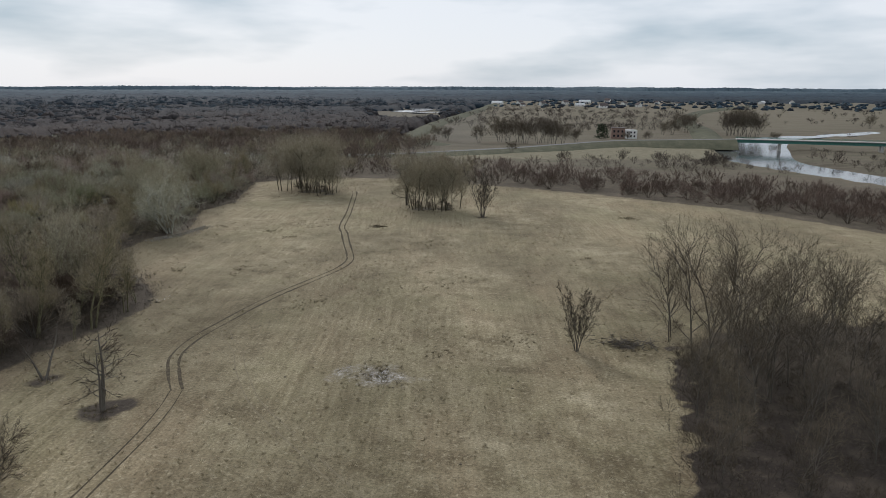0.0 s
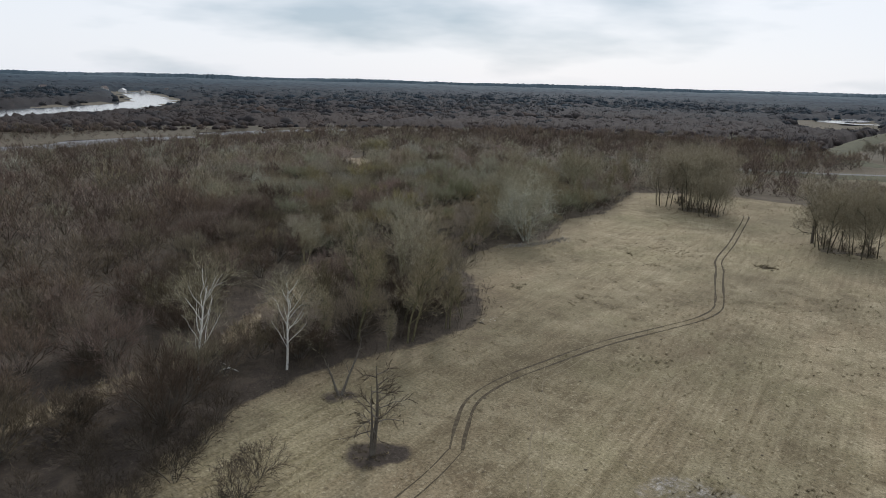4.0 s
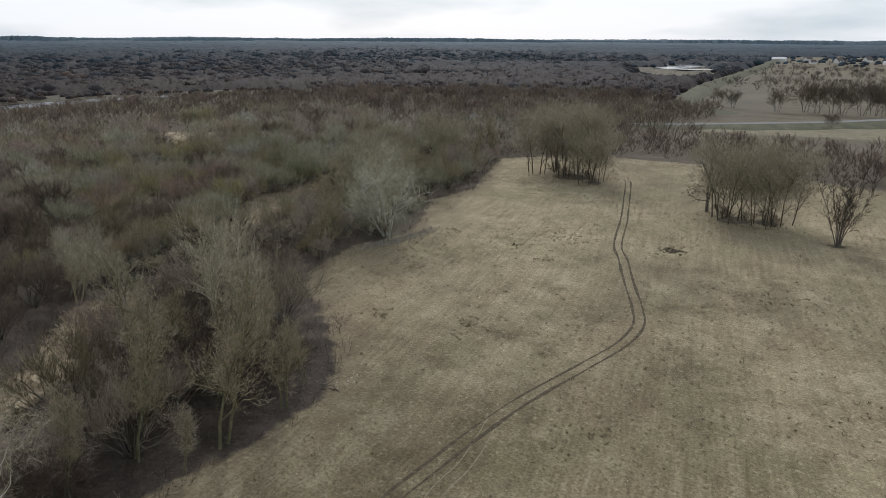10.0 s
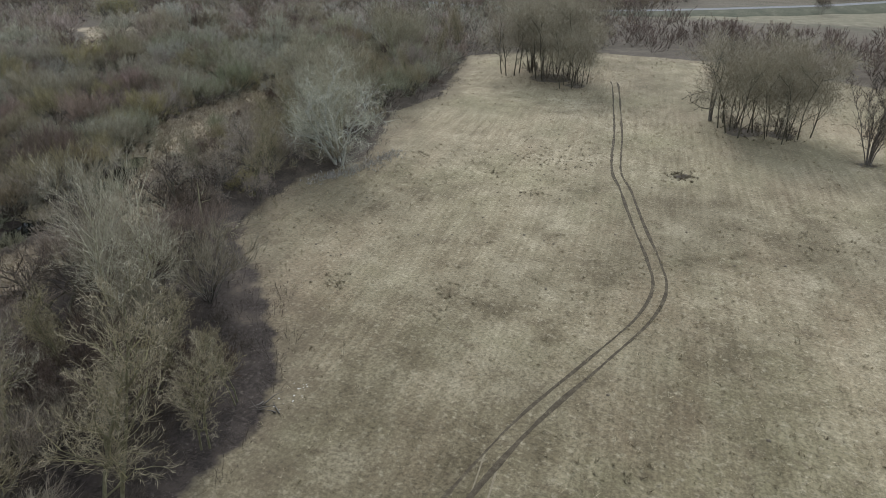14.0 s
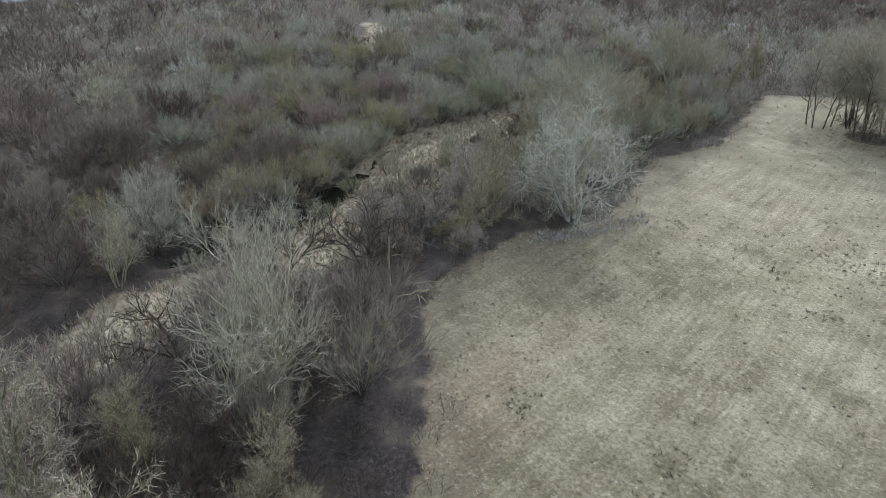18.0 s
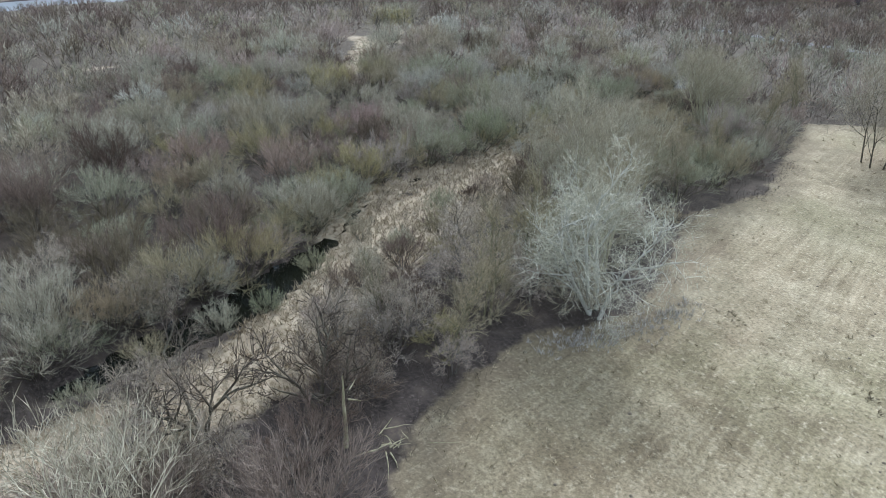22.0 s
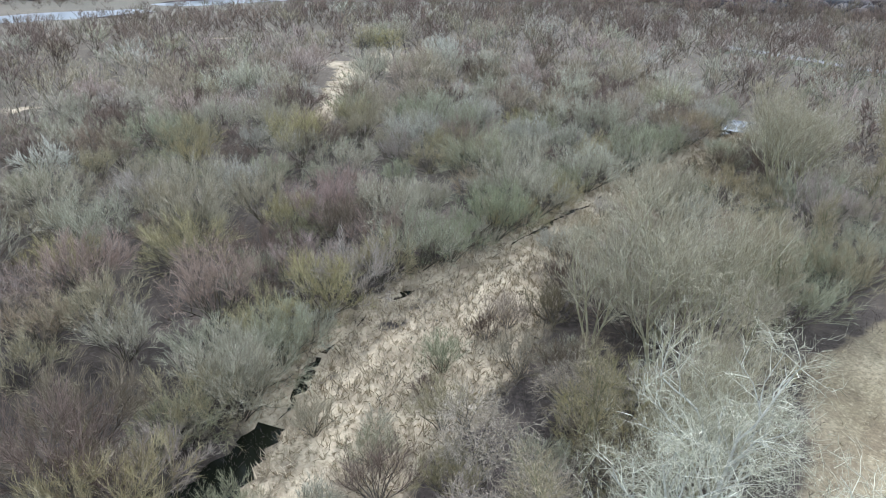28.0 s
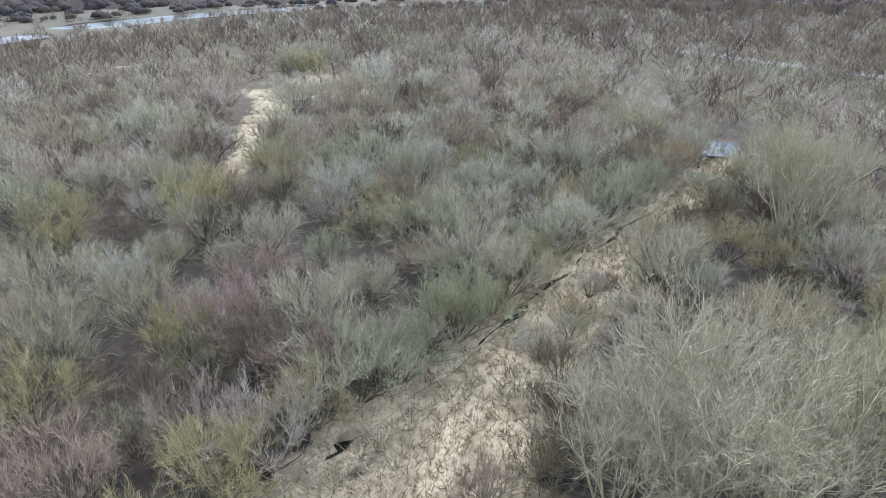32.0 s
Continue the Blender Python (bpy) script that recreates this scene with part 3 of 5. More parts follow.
def tubes(curves, r0, r1, sides):
    """Tapered tubes round curves, all in triangles."""
    n, k, _ = curves.shape
    tan = unit(np.gradient(curves, axis=1))
    ref = np.where(np.abs(tan[..., 2:3]) > 0.9, np.array([1.0, 0, 0]), UP)
    u = unit(np.cross(tan, ref))
    w = np.cross(tan, u)
    a = np.arange(sides) * 2 * math.pi / sides
    r = (np.asarray(r0).reshape(-1, 1) + (np.asarray(r1) - np.asarray(r0)).reshape(-1, 1) * np.linspace(0, 1, k)[None, :])[..., None, None]
    v = curves[:, :, None, :] + r * (u[:, :, None, :] * np.cos(a)[None, None, :, None] + w[:, :, None, :] * np.sin(a)[None, None, :, None])
    idx = np.arange(n * k * sides).reshape(n, k, sides)
    p, q = idx[:, :-1], idx[:, 1:]
    p2, q2 = np.roll(p, -1, 2), np.roll(q, -1, 2)
    f = np.concatenate([np.stack([p, p2, q2], -1).reshape(-1, 3), np.stack([p, q2, q], -1).reshape(-1, 3)])
    return v.reshape(-1, 3), f


def spikes(rng, curves, width):
    """Thin twigs tapering to a point: two or three corners along each, turned at random."""
    n, k, _ = curves.shape
    tan = unit(curves[:, -1] - curves[:, 0])
    side = unit(np.cross(tan, rng.normal(0, 1, (n, 3)))) * (np.asarray(width).reshape(-1, 1) / 2)
    rows, cols = [], []
    for j in range(k - 1):
        s = side * (1 - 0.45 * j)
        rows += [curves[:, j] - s, curves[:, j] + s]
    rows.append(curves[:, -1])
    v = np.stack(rows, 1)
    m = v.shape[1]
    base = np.arange(n)[:, None] * m
    f = []
    for j in range(k - 2):
        o = 2 * j
        f += [base + np.array([[o, o + 1, o + 3]]), base + np.array([[o, o + 3, o + 2]])]
    o = 2 * (k - 2)
    f.append(base + np.array([[o, o + 1, o + 2]]))
    return v.reshape(-1, 3), np.concatenate(f)


def joined(parts):
    vs, fs, o = [], [], 0
    for v, f in parts:
        vs.append(v), fs.append(f + o)
        o += len(v)
    return np.vstack(vs), np.vstack(fs)


def bare_tree(seed, h, stems=1, lean=0.1, r=0.25, n1=14, a1=0.8, l1=0.35, up1=0.12, n2=8, a2=0.7, l2=0.48, n3=8, l3=0.54, f0=0.25, wob=0.10,
              twig=0.035, n4=0, up3=0.05, spread=0.2, fan=False, light=False, sides=6, k0=7, k1=0, a3=0.6):
    """Wood (stems and limbs) and twigs of one leafless tree of height h at the origin. fan: stems spread evenly into a dome; light: limbs as spikes."""
    rng = np.random.default_rng(seed)
    az = np.arange(stems) * 2.4 + rng.uniform(0, 6.28)
    ln = lean * rng.uniform(0.5, 1.3, stems)
    if fan:
        ln = lean * np.sqrt((np.arange(stems) + 0.3) / stems)
    way = np.column_stack([np.sin(ln) * np.cos(az), np.sin(ln) * np.sin(az), np.cos(ln)])
    base = np.column_stack([np.cos(az), np.sin(az), np.zeros(stems)]) * (spread if stems > 1 else 0) * rng.uniform(0.4, 1.2, (stems, 1))
    hs = h * rng.uniform(0.78, 1.0, stems)
    hs[0] = h
    long = hs * (0.95 if fan else 1 / np.maximum(0.6, np.cos(ln)))
    s0 = shoots(rng, base, way, long, k0, 0.05, wob)
    s0[:, 0, 2] -= 0.3
    s1 = fork(rng, s0, n1, f0, 0.97, a1, h * l1, k1 or (4 if light else 5), up1, 0.14)
    s2 = fork(rng, s1, max(n2, 1), 0.2, 0.98, a2, h * l1 * l2, 2 if light and not n3 else 3, up3, 0.15, 0.45)
    rr = r * rng.uniform(0.7, 1.0, stems)
    wood = [tubes(s0, rr, rr * 0.12, sides)]
    wood.append(spikes(rng, s1, np.full(len(s1), r * 0.45)) if light else tubes(s1, np.full(len(s1), r * 0.26), np.full(len(s1), r * 0.05), 3))
    twigs = [spikes(rng, s2, np.full(len(s2), twig * 1.4))]
    if n3:
        s3 = fork(rng, s2, n3, 0.15, 1.0, a3, h * l1 * l2 * l3, 2, up3, 0.1, 0.3)
        twigs.append(spikes(rng, s3, np.full(len(s3), twig)))
    if n4:
        tips = fork(rng, s0, n4, 0.55, 1.0, 0.5, h * l1 * l2, 2, up3, 0.1, 0.3)
        twigs.append(spikes(rng, tips, np.full(len(tips), twig)))
    return joined(wood), joined(twigs), np.concatenate([np.full(len(twigs[0][0]), 0.55)] + [np.zeros(len(t[0])) for t in twigs[1:]])


def forked_tree(seed, h, stems=1, lean=0.1, r=0.25, counts=(4, 4, 4, 4, 5), ratio=0.72, ang=0.6, up=0.1, f0=0.35, wob=0.12, twig=0.03, spread=0.3, thick=2, sides=6, bole=1.0, low=0.35, decay=0.58, taper=0.3, first=0.8):
    """A leafless tree of height h whose limbs fork again and again into a rounded crown; thick levels are round wood, the rest fine twigs."""
    rng = np.random.default_rng(seed)
    az = np.arange(stems) * 2.4 + rng.uniform(0, 6.28)
    ln = lean * np.sqrt((np.arange(stems) + 0.3) / stems) * rng.uniform(0.8, 1.2, stems)
    way = np.column_stack([np.sin(ln) * np.cos(az), np.sin(ln) * np.sin(az), np.cos(ln)])
    base = np.column_stack([np.cos(az), np.sin(az), np.zeros(stems)]) * (spread if stems > 1 else 0) * rng.uniform(0.4, 1.2, (stems, 1))
    levels = [shoots(rng, base, way, bole * rng.uniform(0.75, 1.05, stems), 6 if thick > 1 else (3 if len(counts) > 2 else 2), 0.04, wob * 0.7)]
    length = first
    for k, c in enumerate(counts):
        last = k == len(counts) - 1
        pts = 2 if last else (5 if k < thick - 1 else 3)
        levels.append(fork(rng, levels[-1], c, f0 if k else low, 1.0, ang, length, pts, up, wob * (1.4 if k > 1 else 1.0), taper if k == 0 else 0.2))
        length *= ratio
    top = max(c[..., 2].max() for c in levels)
    levels = [c * (h / top) for c in levels]
    levels[0][:, 0, 2] -= 0.3
    wood, twigs, ages, rad, pieces = [], [], [], r, []
    for k, c in enumerate(levels):
        n = len(c)
        if k < thick:
            wood.append(tubes(c, np.full(n, rad), np.full(n, rad * (0.25 if k == 0 else 0.3)), max(3, sides - 2 * k)))
            if thick > 1:
                pieces += [("limb" if k else "trunk", *tubes(c[q:q + 1], np.full(1, rad), np.full(1, rad * (0.25 if k == 0 else 0.3)), max(3, sides - 2 * k))) for q in range(n)]
        else:
            twigs.append(spikes(rng, c, np.full(n, max(twig, rad * 2.0))))
            ages.append(np.full(len(twigs[-1][0]), 0.9 * (len(levels) - 1 - k) / max(1, len(levels) - 1 - thick)))
        rad *= decay
    return joined(wood), joined(twigs), np.concatenate(ages), pieces


def whole(shape):
    """Wood and twigs of a plant as one mesh, with the age of each corner: 1 old wood, 0 young shoots."""
    (wv, wf), (tv, tf), n2 = shape[:3]
    v, f = joined([(wv, wf), (tv, tf)])
    return v, f, np.concatenate([np.ones(len(wv)), n2])


def part(name, me, mat, parent, label=""):
    if not me.materials:
        me.materials.append(mat)
    ob = new(name, me)
    ob.parent = parent
    return tagged(ob, label)


def plant(name, shape, wood_mat, twig_mat, label, category="tree", group=""):
    """A tree thing: an empty at its foot with trunk and crown."""
    (wv, wf), (tv, tf), n2 = shape[:3]
    top = tagged(new(name), label, category, group)
    pieces = shape[3] if len(shape) > 3 and shape[3] else [("trunk", wv, wf)]
    boles = [part("trunk", mesh_of("trunk", pv, pf), wood_mat, top) for nm, pv, pf in pieces if nm == "trunk"]
    limbs = [p for p in pieces if p[0] == "limb"]
    for q, (nm, pv, pf) in enumerate(limbs):
        part("limb", mesh_of("limb", pv, pf), wood_mat, boles[q * len(boles) // len(limbs)])
    part("crown", mesh_of("crown", tv, tf, (("age", n2),)), twig_mat, top)
    return top


def placed(ob, x, y, turn=0.0, size=1.0):
    z = float(terrain(np.array([x * 1.0]), np.array([y * 1.0]))[0])
    ob.matrix_basis = pose(x, y, z, 0, 0, turn) @ Matrix.Diagonal((size, size, size, 1))
    return ob


def again(ob, x, y, turn, size):
    z = float(terrain(np.array([x * 1.0]), np.array([y * 1.0]))[0])
    c = copy_thing(ob, pose(x, y, z, 0, 0, turn))
    c.scale = (size, size, size)
    return c


# single trees round the meadow
dead = dict(n1=10, a1=1.25, l1=0.40, up1=-0.06, n2=7, l2=0.35, n3=4, f0=0.22, r=0.36, wob=0.08, twig=0.07)
placed(plant("dead_tree", bare_tree(11, 12, stems=2, lean=0.08, **dead), m_bark_dead, m_twig_dark, "gaunt dead tree with drooping bare limbs in meadow"), -73, 73)
placed(plant("split_tree", bare_tree(12, 6.5, stems=2, lean=0.62, n1=5, a1=0.6, l1=0.3, n2=3, n3=2, r=0.3, twig=0.05), m_bark_dead, m_twig_dark,
             "low forked dead tree with two stems"), -89.5, 79)
birch = plant("birch_tree", forked_tree(13, 19.5, stems=1, counts=(15, 5, 5, 5), ratio=0.6, ang=0.72, up=0.10, f0=0.25, r=0.24, twig=0.036, bole=2.5, wob=0.15, low=0.24, taper=0.45, first=0.95, decay=0.3), m_bark_birch, m_twig_pale,
              "white-barked birch with fine pale twigs at wood edge", group="birches at the meadow edge")
placed(birch, -102.5, 77.5)
again(birch, -106, 64.5, 130, 1.08)
poplar_a = plant("poplar_tree", forked_tree(14, 27, stems=2, lean=0.16, counts=(11, 4, 4, 4, 4), ratio=0.64, ang=0.66, up=0.13, f0=0.25, r=0.25, twig=0.05, bole=2.8, wob=0.13, spread=0.1, low=0.2, taper=0.5, decay=0.5, first=0.6), m_bark_olive, m_twig_olive,
                 "tall olive-twigged poplar with steep branches", group="poplars at the meadow edge")
placed(poplar_a, -100.5, 100.5, 0, 0.87)
for x, y, t, s in ((-105.6, 92.8, 70, 0.7), (-112.5, 99, 150, 0.88), (-101.5, 110.5, 310, 0.52), (-111, 113, 20, 0.5), (-104, 116.5, 200, 0.38), (-119, 109, 265, 0.55), (-108, 105, 40, 0.42), (-99, 94.5, 90, 0.3),
                   (-118, 118, 160, 0.45), (-105, 85, 100, 0.45)):
    again(poplar_a, x, y, t, s)
pale_poplar = plant("grey_poplar", forked_tree(15, 24, stems=5, lean=0.46, counts=(5, 4, 4, 4, 4), ratio=0.68, ang=0.58, up=0.14, f0=0.25, r=0.22, twig=0.045, bole=1.8, wob=0.085, spread=0.12, low=0.2, decay=0.5), m_bark_pale, m_twig_pale,
                    "pale grey poplar with ascending bare branches", group="grey poplars")
placed(pale_poplar, -124, 118)
for x, y, t, s in ((-172, 205, 80, 1.0), (-168, 200, 190, 0.9), (-166, 208, 300, 0.85), (-175, 197, 30, 0.7), (-194, 264, 100, 0.92), (-191, 268, 240, 0.8), (-158, 113, 10, 0.5), (-152, 187, 150, 0.82), (-190, 258, 60, 0.9)):
    again(pale_poplar, x, y, t, s)
placed(plant("white_willow", forked_tree(16, 21, stems=4, lean=0.55, counts=(8, 5, 5, 5, 3), ratio=0.66, ang=0.85, up=0.04, f0=0.2, r=0.27, twig=0.03, bole=1.9, wob=0.2, spread=0.14, low=0.12, taper=0.3, decay=0.45, thick=3), m_bark_white, m_twig_white,
             "spreading white-barked willow at the meadow edge"), -144, 178, 0, 1.08)
placed(plant("leaning_willow", forked_tree(17, 13.5, stems=3, lean=0.7, counts=(5, 4, 4, 5), ratio=0.68, ang=0.72, up=0.05, f0=0.35, r=0.27, twig=0.036, bole=1.6, wob=0.16, spread=0.12, low=0.3), m_bark, m_twig_dark,
             "dark leaning willow with splayed stems"), -133, 115.5)
again(bpy.data.objects["leaning_willow"], -148, 131, 100, 0.95)
for x, y, t, s in ((-145, 157, 20, 0.56), (-149, 165, 110, 0.6), (-153, 154, 200, 0.5), (-156, 190, 40, 0.7), (-158, 178, 90, 0.55), (-163, 216, 140, 0.55), (-170, 238, 230, 0.5),
                   (-178, 262, 10, 0.6), (-183, 284, 130, 0.6), (-188, 294, 220, 0.65)):
    again(poplar_a, x, y, t, s)
again(bpy.data.objects["leaning_willow"], -146, 142, 200, 0.9)
clump = plant("field_tree", forked_tree(18, 24, stems=4, lean=0.2, counts=(9, 4, 4, 4, 4), ratio=0.7, ang=0.72, up=0.10, f0=0.25, r=0.18, twig=0.04, bole=2.0, wob=0.13, spread=0.4, sides=5, low=0.14, taper=0.35, decay=0.52), m_bark, m_twig_field,
              "tall bare tree in a clump on the meadow", group="tree clumps on the meadow")
placed(clump, -84, 242)
for x, y, t, s in ((-73, 247, 90, 0.95), (-79, 246, 140, 1.0), (-88, 247, 190, 0.95), (-76, 241, 250, 0.8), 
                   (-149, 276, 20, 1.15), (-144, 270, 75, 1.12), (-156, 270, 130, 1.0), (-135, 263, 200, 0.85), (-140, 274, 260, 1.12), (-152, 282, 320, 1.05), (-132, 268, 10, 0.7), (-147, 281, 170, 1.1)):
    again(clump, x, y, t, s)
placed(plant("young_tree", bare_tree(19, 10.7, stems=9, lean=0.22, n1=10, a1=0.4, l1=0.28, up1=0.2, n2=6, n3=6, r=0.09, f0=0.12, twig=0.04), m_bark_dead, m_twig_dark,
             "young many-stemmed tree standing in dry meadow"), -11.7, 116.4)
grove_tree = plant("grove_tree", forked_tree(20, 23, stems=2, lean=0.2, counts=(12, 4, 4, 5), ratio=0.62, ang=0.6, up=0.11, f0=0.25, r=0.16, twig=0.04, bole=2.5, wob=0.13, spread=0.2, low=0.15, taper=0.5, decay=0.5), m_bark_dead, m_twig_brown,
                   "bare slender tree in a dark grove", group="grove beside the meadow")
placed(grove_tree, 4.2, 127.5, 0, 0.87)
rg = np.random.default_rng(77)
for x, y, s in ((8.7, 118, 1.1), (13, 124, 1.05), (10, 110, 0.85), (20, 128, 0.95), (25, 118, 0.9), (17, 112, 0.95), (32, 130, 0.8), (30, 110, 0.8), (38, 120, 0.85), (24, 104, 0.7), (14, 100, 0.75),
                (35, 100, 0.7), (8, 96, 0.6), (20, 94, 0.6), (12, 88, 0.55), (28, 90, 0.6), (44, 134, 0.8), (46, 112, 0.75), (52, 125, 0.8), (9, 80, 0.5), (18, 80, 0.5), (6, 104, 0.5), (11, 128, 0.8), (16, 119, 0.9), (28, 124, 0.85), (22, 111, 0.8), (36, 112, 0.8), (42, 124, 0.8), (30, 98, 0.7), (40, 104, 0.75), (50, 118, 0.8), (18, 105, 0.75)):
    again(grove_tree, x, y, rg.uniform(0, 360), s)

clear_tree = plant("clearing_tree", forked_tree(25, 12, stems=1, counts=(9, 5, 5, 5), ratio=0.68, ang=0.8, up=0.05, f0=0.3, r=0.34, twig=0.08, bole=1.3, wob=0.15, low=0.35), m_bark_dead, m_twig,
                   "dark-trunked round tree standing in a clearing", group="trees in the clearing")
placed(clear_tree, -343, 259)
for x, y, t, s in ((-340, 264, 60, 0.95), (-337, 268, 150, 1.0), (-349, 262, 240, 0.9), (-352, 270, 20, 1.0), (-346, 278, 100, 1.05)):
    again(clear_tree, x, y, t, s)
dark_bush = plant("grove_bush", forked_tree(26, 6, stems=10, lean=0.9, counts=(4, 4, 5), ratio=0.68, ang=0.65, up=0.06, f0=0.25, r=0.06, twig=0.05, thick=1, sides=3, spread=0.1), m_bark_dead, m_twig_dark,
                  "dense dark leafless bush under the grove", "bush", "bushes under the grove")
placed(dark_bush, 7, 112)
bx_, by_ = np.meshgrid(np.arange(6, 66, 6.0), np.arange(66, 146, 6.5))
for x, y in zip(bx_.ravel(), by_.ravel()):
    x, y = x + rg.uniform(-2, 2), y + rg.uniform(-2, 2)
    if poly_dist(np.array([x]), np.array([y]), GROVE)[0] > rg.uniform(-5.0, 5.0):
        again(dark_bush, x, y, rg.uniform(0, 360), rg.uniform(0.3, 0.8))
for x, y in zip(rg.uniform(-124, -84, 46), rg.uniform(18, 74, 46)):
    if clear_of(np.array([x]), np.array([y]))[0] > 1.5:
        again(dark_bush, x, y, rg.uniform(0, 360), rg.uniform(0.5, 0.95))
for x, y in zip(rg.uniform(-98, -62, 60), rg.uniform(22, 66, 60)):
    if -3.5 < -poly_dist(np.array([x]), np.array([y]), FIELD)[0] < 14:
        again(dark_bush, x, y, rg.uniform(0, 360), rg.uniform(0.3, 0.7))
for x, y in ((-74, 56), (-70, 53), (-77, 60), (-68, 49), (-90, 52), (-95, 54), (-79, 46), (-82, 52), (-85, 45), (-88, 58), (-80, 40), (-92, 62), (-76, 36)):
    again(dark_bush, x, y, rg.uniform(0, 360), rg.uniform(0.7, 1.0))

# dark bushes added under the poplars in place of the deep shade there
for x, y in zip(rg.uniform(-128, -100, 60), rg.uniform(78, 126, 60)):
    if clear_of(np.array([x]), np.array([y]))[0] > 1.5:
        again(dark_bush, x, y, rg.uniform(0, 360), rg.uniform(0.4, 0.8))
for x, y in ((-86, 245), (-80, 243), (-74, 245), (-89, 250), (-77, 249), (-143, 267), (-149, 272), (-138, 270), (-153, 277), (-133, 265), (-146, 278)):
    again(dark_bush, x, y, rg.uniform(0, 360), rg.uniform(0.5, 0.85))
again(bpy.data.objects["young_tree"], -58, 234, 40, 1.5)
again(bpy.data.objects["dead_tree"], -92, 250, 70, 1.45)

alder = plant("strip_alder", forked_tree(27, 11, stems=2, lean=0.45, counts=(6, 4, 4, 4, 4), ratio=0.68, ang=0.75, up=0.05, f0=0.3, r=0.2, twig=0.036, bole=1.3, wob=0.16, low=0.35, spread=0.1), m_bark_dead, m_twig_crown,
              "small dark-stemmed alder with brown-grey rounded crown", group="alders between reeds and meadow")
placed(alder, -151, 128.5)
for x, y, t, s in ((-153, 146, 80, 1.0), (-150, 154, 150, 0.95), (-154.5, 165, 220, 1.0), (-145, 147, 300, 0.7), (-157, 172, 20, 0.9), (-146, 124, 110, 0.7), (-149, 172, 250, 0.8), (-143, 156, 40, 0.6), (-164, 184, 170, 0.9),
                   (-161, 192, 320, 0.85), (-166, 215, 60, 0.8), (-173, 226, 130, 0.75), (-176, 240, 200, 0.7), (-139, 131, 270, 0.75), (-171, 132, 10, 0.9), (-181, 122, 95, 0.95), (-108, 84, 35, 0.95), (-111, 89, 215, 0.85), (-113, 80, 130, 0.9), (-121, 96, 60, 0.8), (-163.5, 173, 290, 1.1)):
    again(alder, x, y, t, s)

# dead white stub
rs = np.random.default_rng(3)
stub_v, stub_f = joined([tubes(shoots(rs, np.zeros((1, 3)), np.array([[0.08, 0.05, 1]]), np.array([9.0]), 6, 0.02, 0.04), np.array([0.26]), np.array([0.06]), 7),
                         tubes(shoots(rs, np.array([[0.4, 0.25, 5.5], [0.5, 0.3, 6.6]]), np.array([[1, 0.3, 0.4], [-0.6, 1, 0.5]]), np.array([1.6, 1.1]), 3, 0.05, 0.1), np.array([0.1, 0.08]), np.array([0.02, 0.02]), 5)])
stub = mesh_of("snag_tree", stub_v, stub_f)
stub.materials.append(m_bark_pale)
placed(tagged(new("snag_tree", stub), "broken white dead trunk standing among bushes", "tree"), -139, 141.4)

# ---------------------------------------------------------------- woodland
def scatter(rng, x0, x1, y0, y1, step):
    nx, ny = int((x1 - x0) / step), int((y1 - y0) / step)
    X, Y = np.meshgrid(np.arange(nx), np.arange(ny))
    X = x0 + (X + rng.uniform(0.05, 0.95, X.shape)) * step
    Y = y0 + (Y + rng.uniform(0.05, 0.95, Y.shape)) * step
    return X.ravel(), Y.ravel()


def wooded(x, y):
    """Where the woodland and its belts stand."""
    west = (x < -95) & (y < 420) | (x < np.interp(y, [p[1] for p in LEVEE], [p[0] for p in LEVEE]) - 14) & (y >= 420)
    belt = (poly_dist(x, y, FIELD) > -62) & (y > 230) & (x > -200) & (x < 190)
    west = west & ~((x > -200) & (y > 345) & (y < 520) & (x > -560 + y))
    return west | belt


BUSHES = ((31, 8.5, 1.1), (32, 7.5, 1.2), (33, 10, 0.95), (34, 6.5, 1.25), (35, 10.5, 0.85), (36, 9, 1.1), (37, 8, 1.2), (38, 9.5, 1.0))


def willow(seed, h, wide, stems, counts, twig):
    """A domed leafless bush of height h: stems fan out from the foot, and every fork turns upward into brooms of fine shoots."""
    rng = np.random.default_rng(seed)
    az = np.arange(stems) * 2.4 + rng.uniform(0, 6.28)
    ln = wide * np.sqrt((np.arange(stems) + 0.3) / stems) * rng.uniform(0.85, 1.15, stems)
    way = np.column_stack([np.sin(ln) * np.cos(az), np.sin(ln) * np.sin(az), np.cos(ln)])
    base = np.column_stack([np.cos(az), np.sin(az), np.zeros(stems)]) * rng.uniform(0.1, 0.5, (stems, 1))
    s0 = shoots(rng, base, way, 0.52 * h * rng.uniform(0.75, 1.15, stems), 4, 0.06, 0.13)
    s1 = fork(rng, s0, counts[0], 0.35, 1.0, 0.6, 0.36 * h, 3, 0.14, 0.16, 0.25)
    s2 = fork(rng, s1, counts[1], 0.25, 1.0, 0.6, 0.21 * h, 3, 0.20, 0.16, 0.25)
    s3 = fork(rng, s2, counts[2], 0.1, 1.0, 0.5, 0.13 * h, 2, 0.24, 0.12, 0.2)
    k = h / max(s2[..., 2].max(), s3[..., 2].max())
    s0, s1, s2, s3 = s0 * k, s1 * k, s2 * k, s3 * k
    s0[:, 0, 2] -= 0.3
    wood = tubes(s0, np.full(stems, 0.011 * h), np.full(stems, 0.004 * h), 3)
    twigs = [spikes(rng, c, np.full(len(c), w)) for c, w in ((s1, max(0.011 * h, twig)), (s2, twig * 1.3), (s3, twig))]
    return wood, joined(twigs), np.concatenate([np.full(len(t[0]), a) for t, a in zip(twigs, (1.0, 0.5, 0.0))])


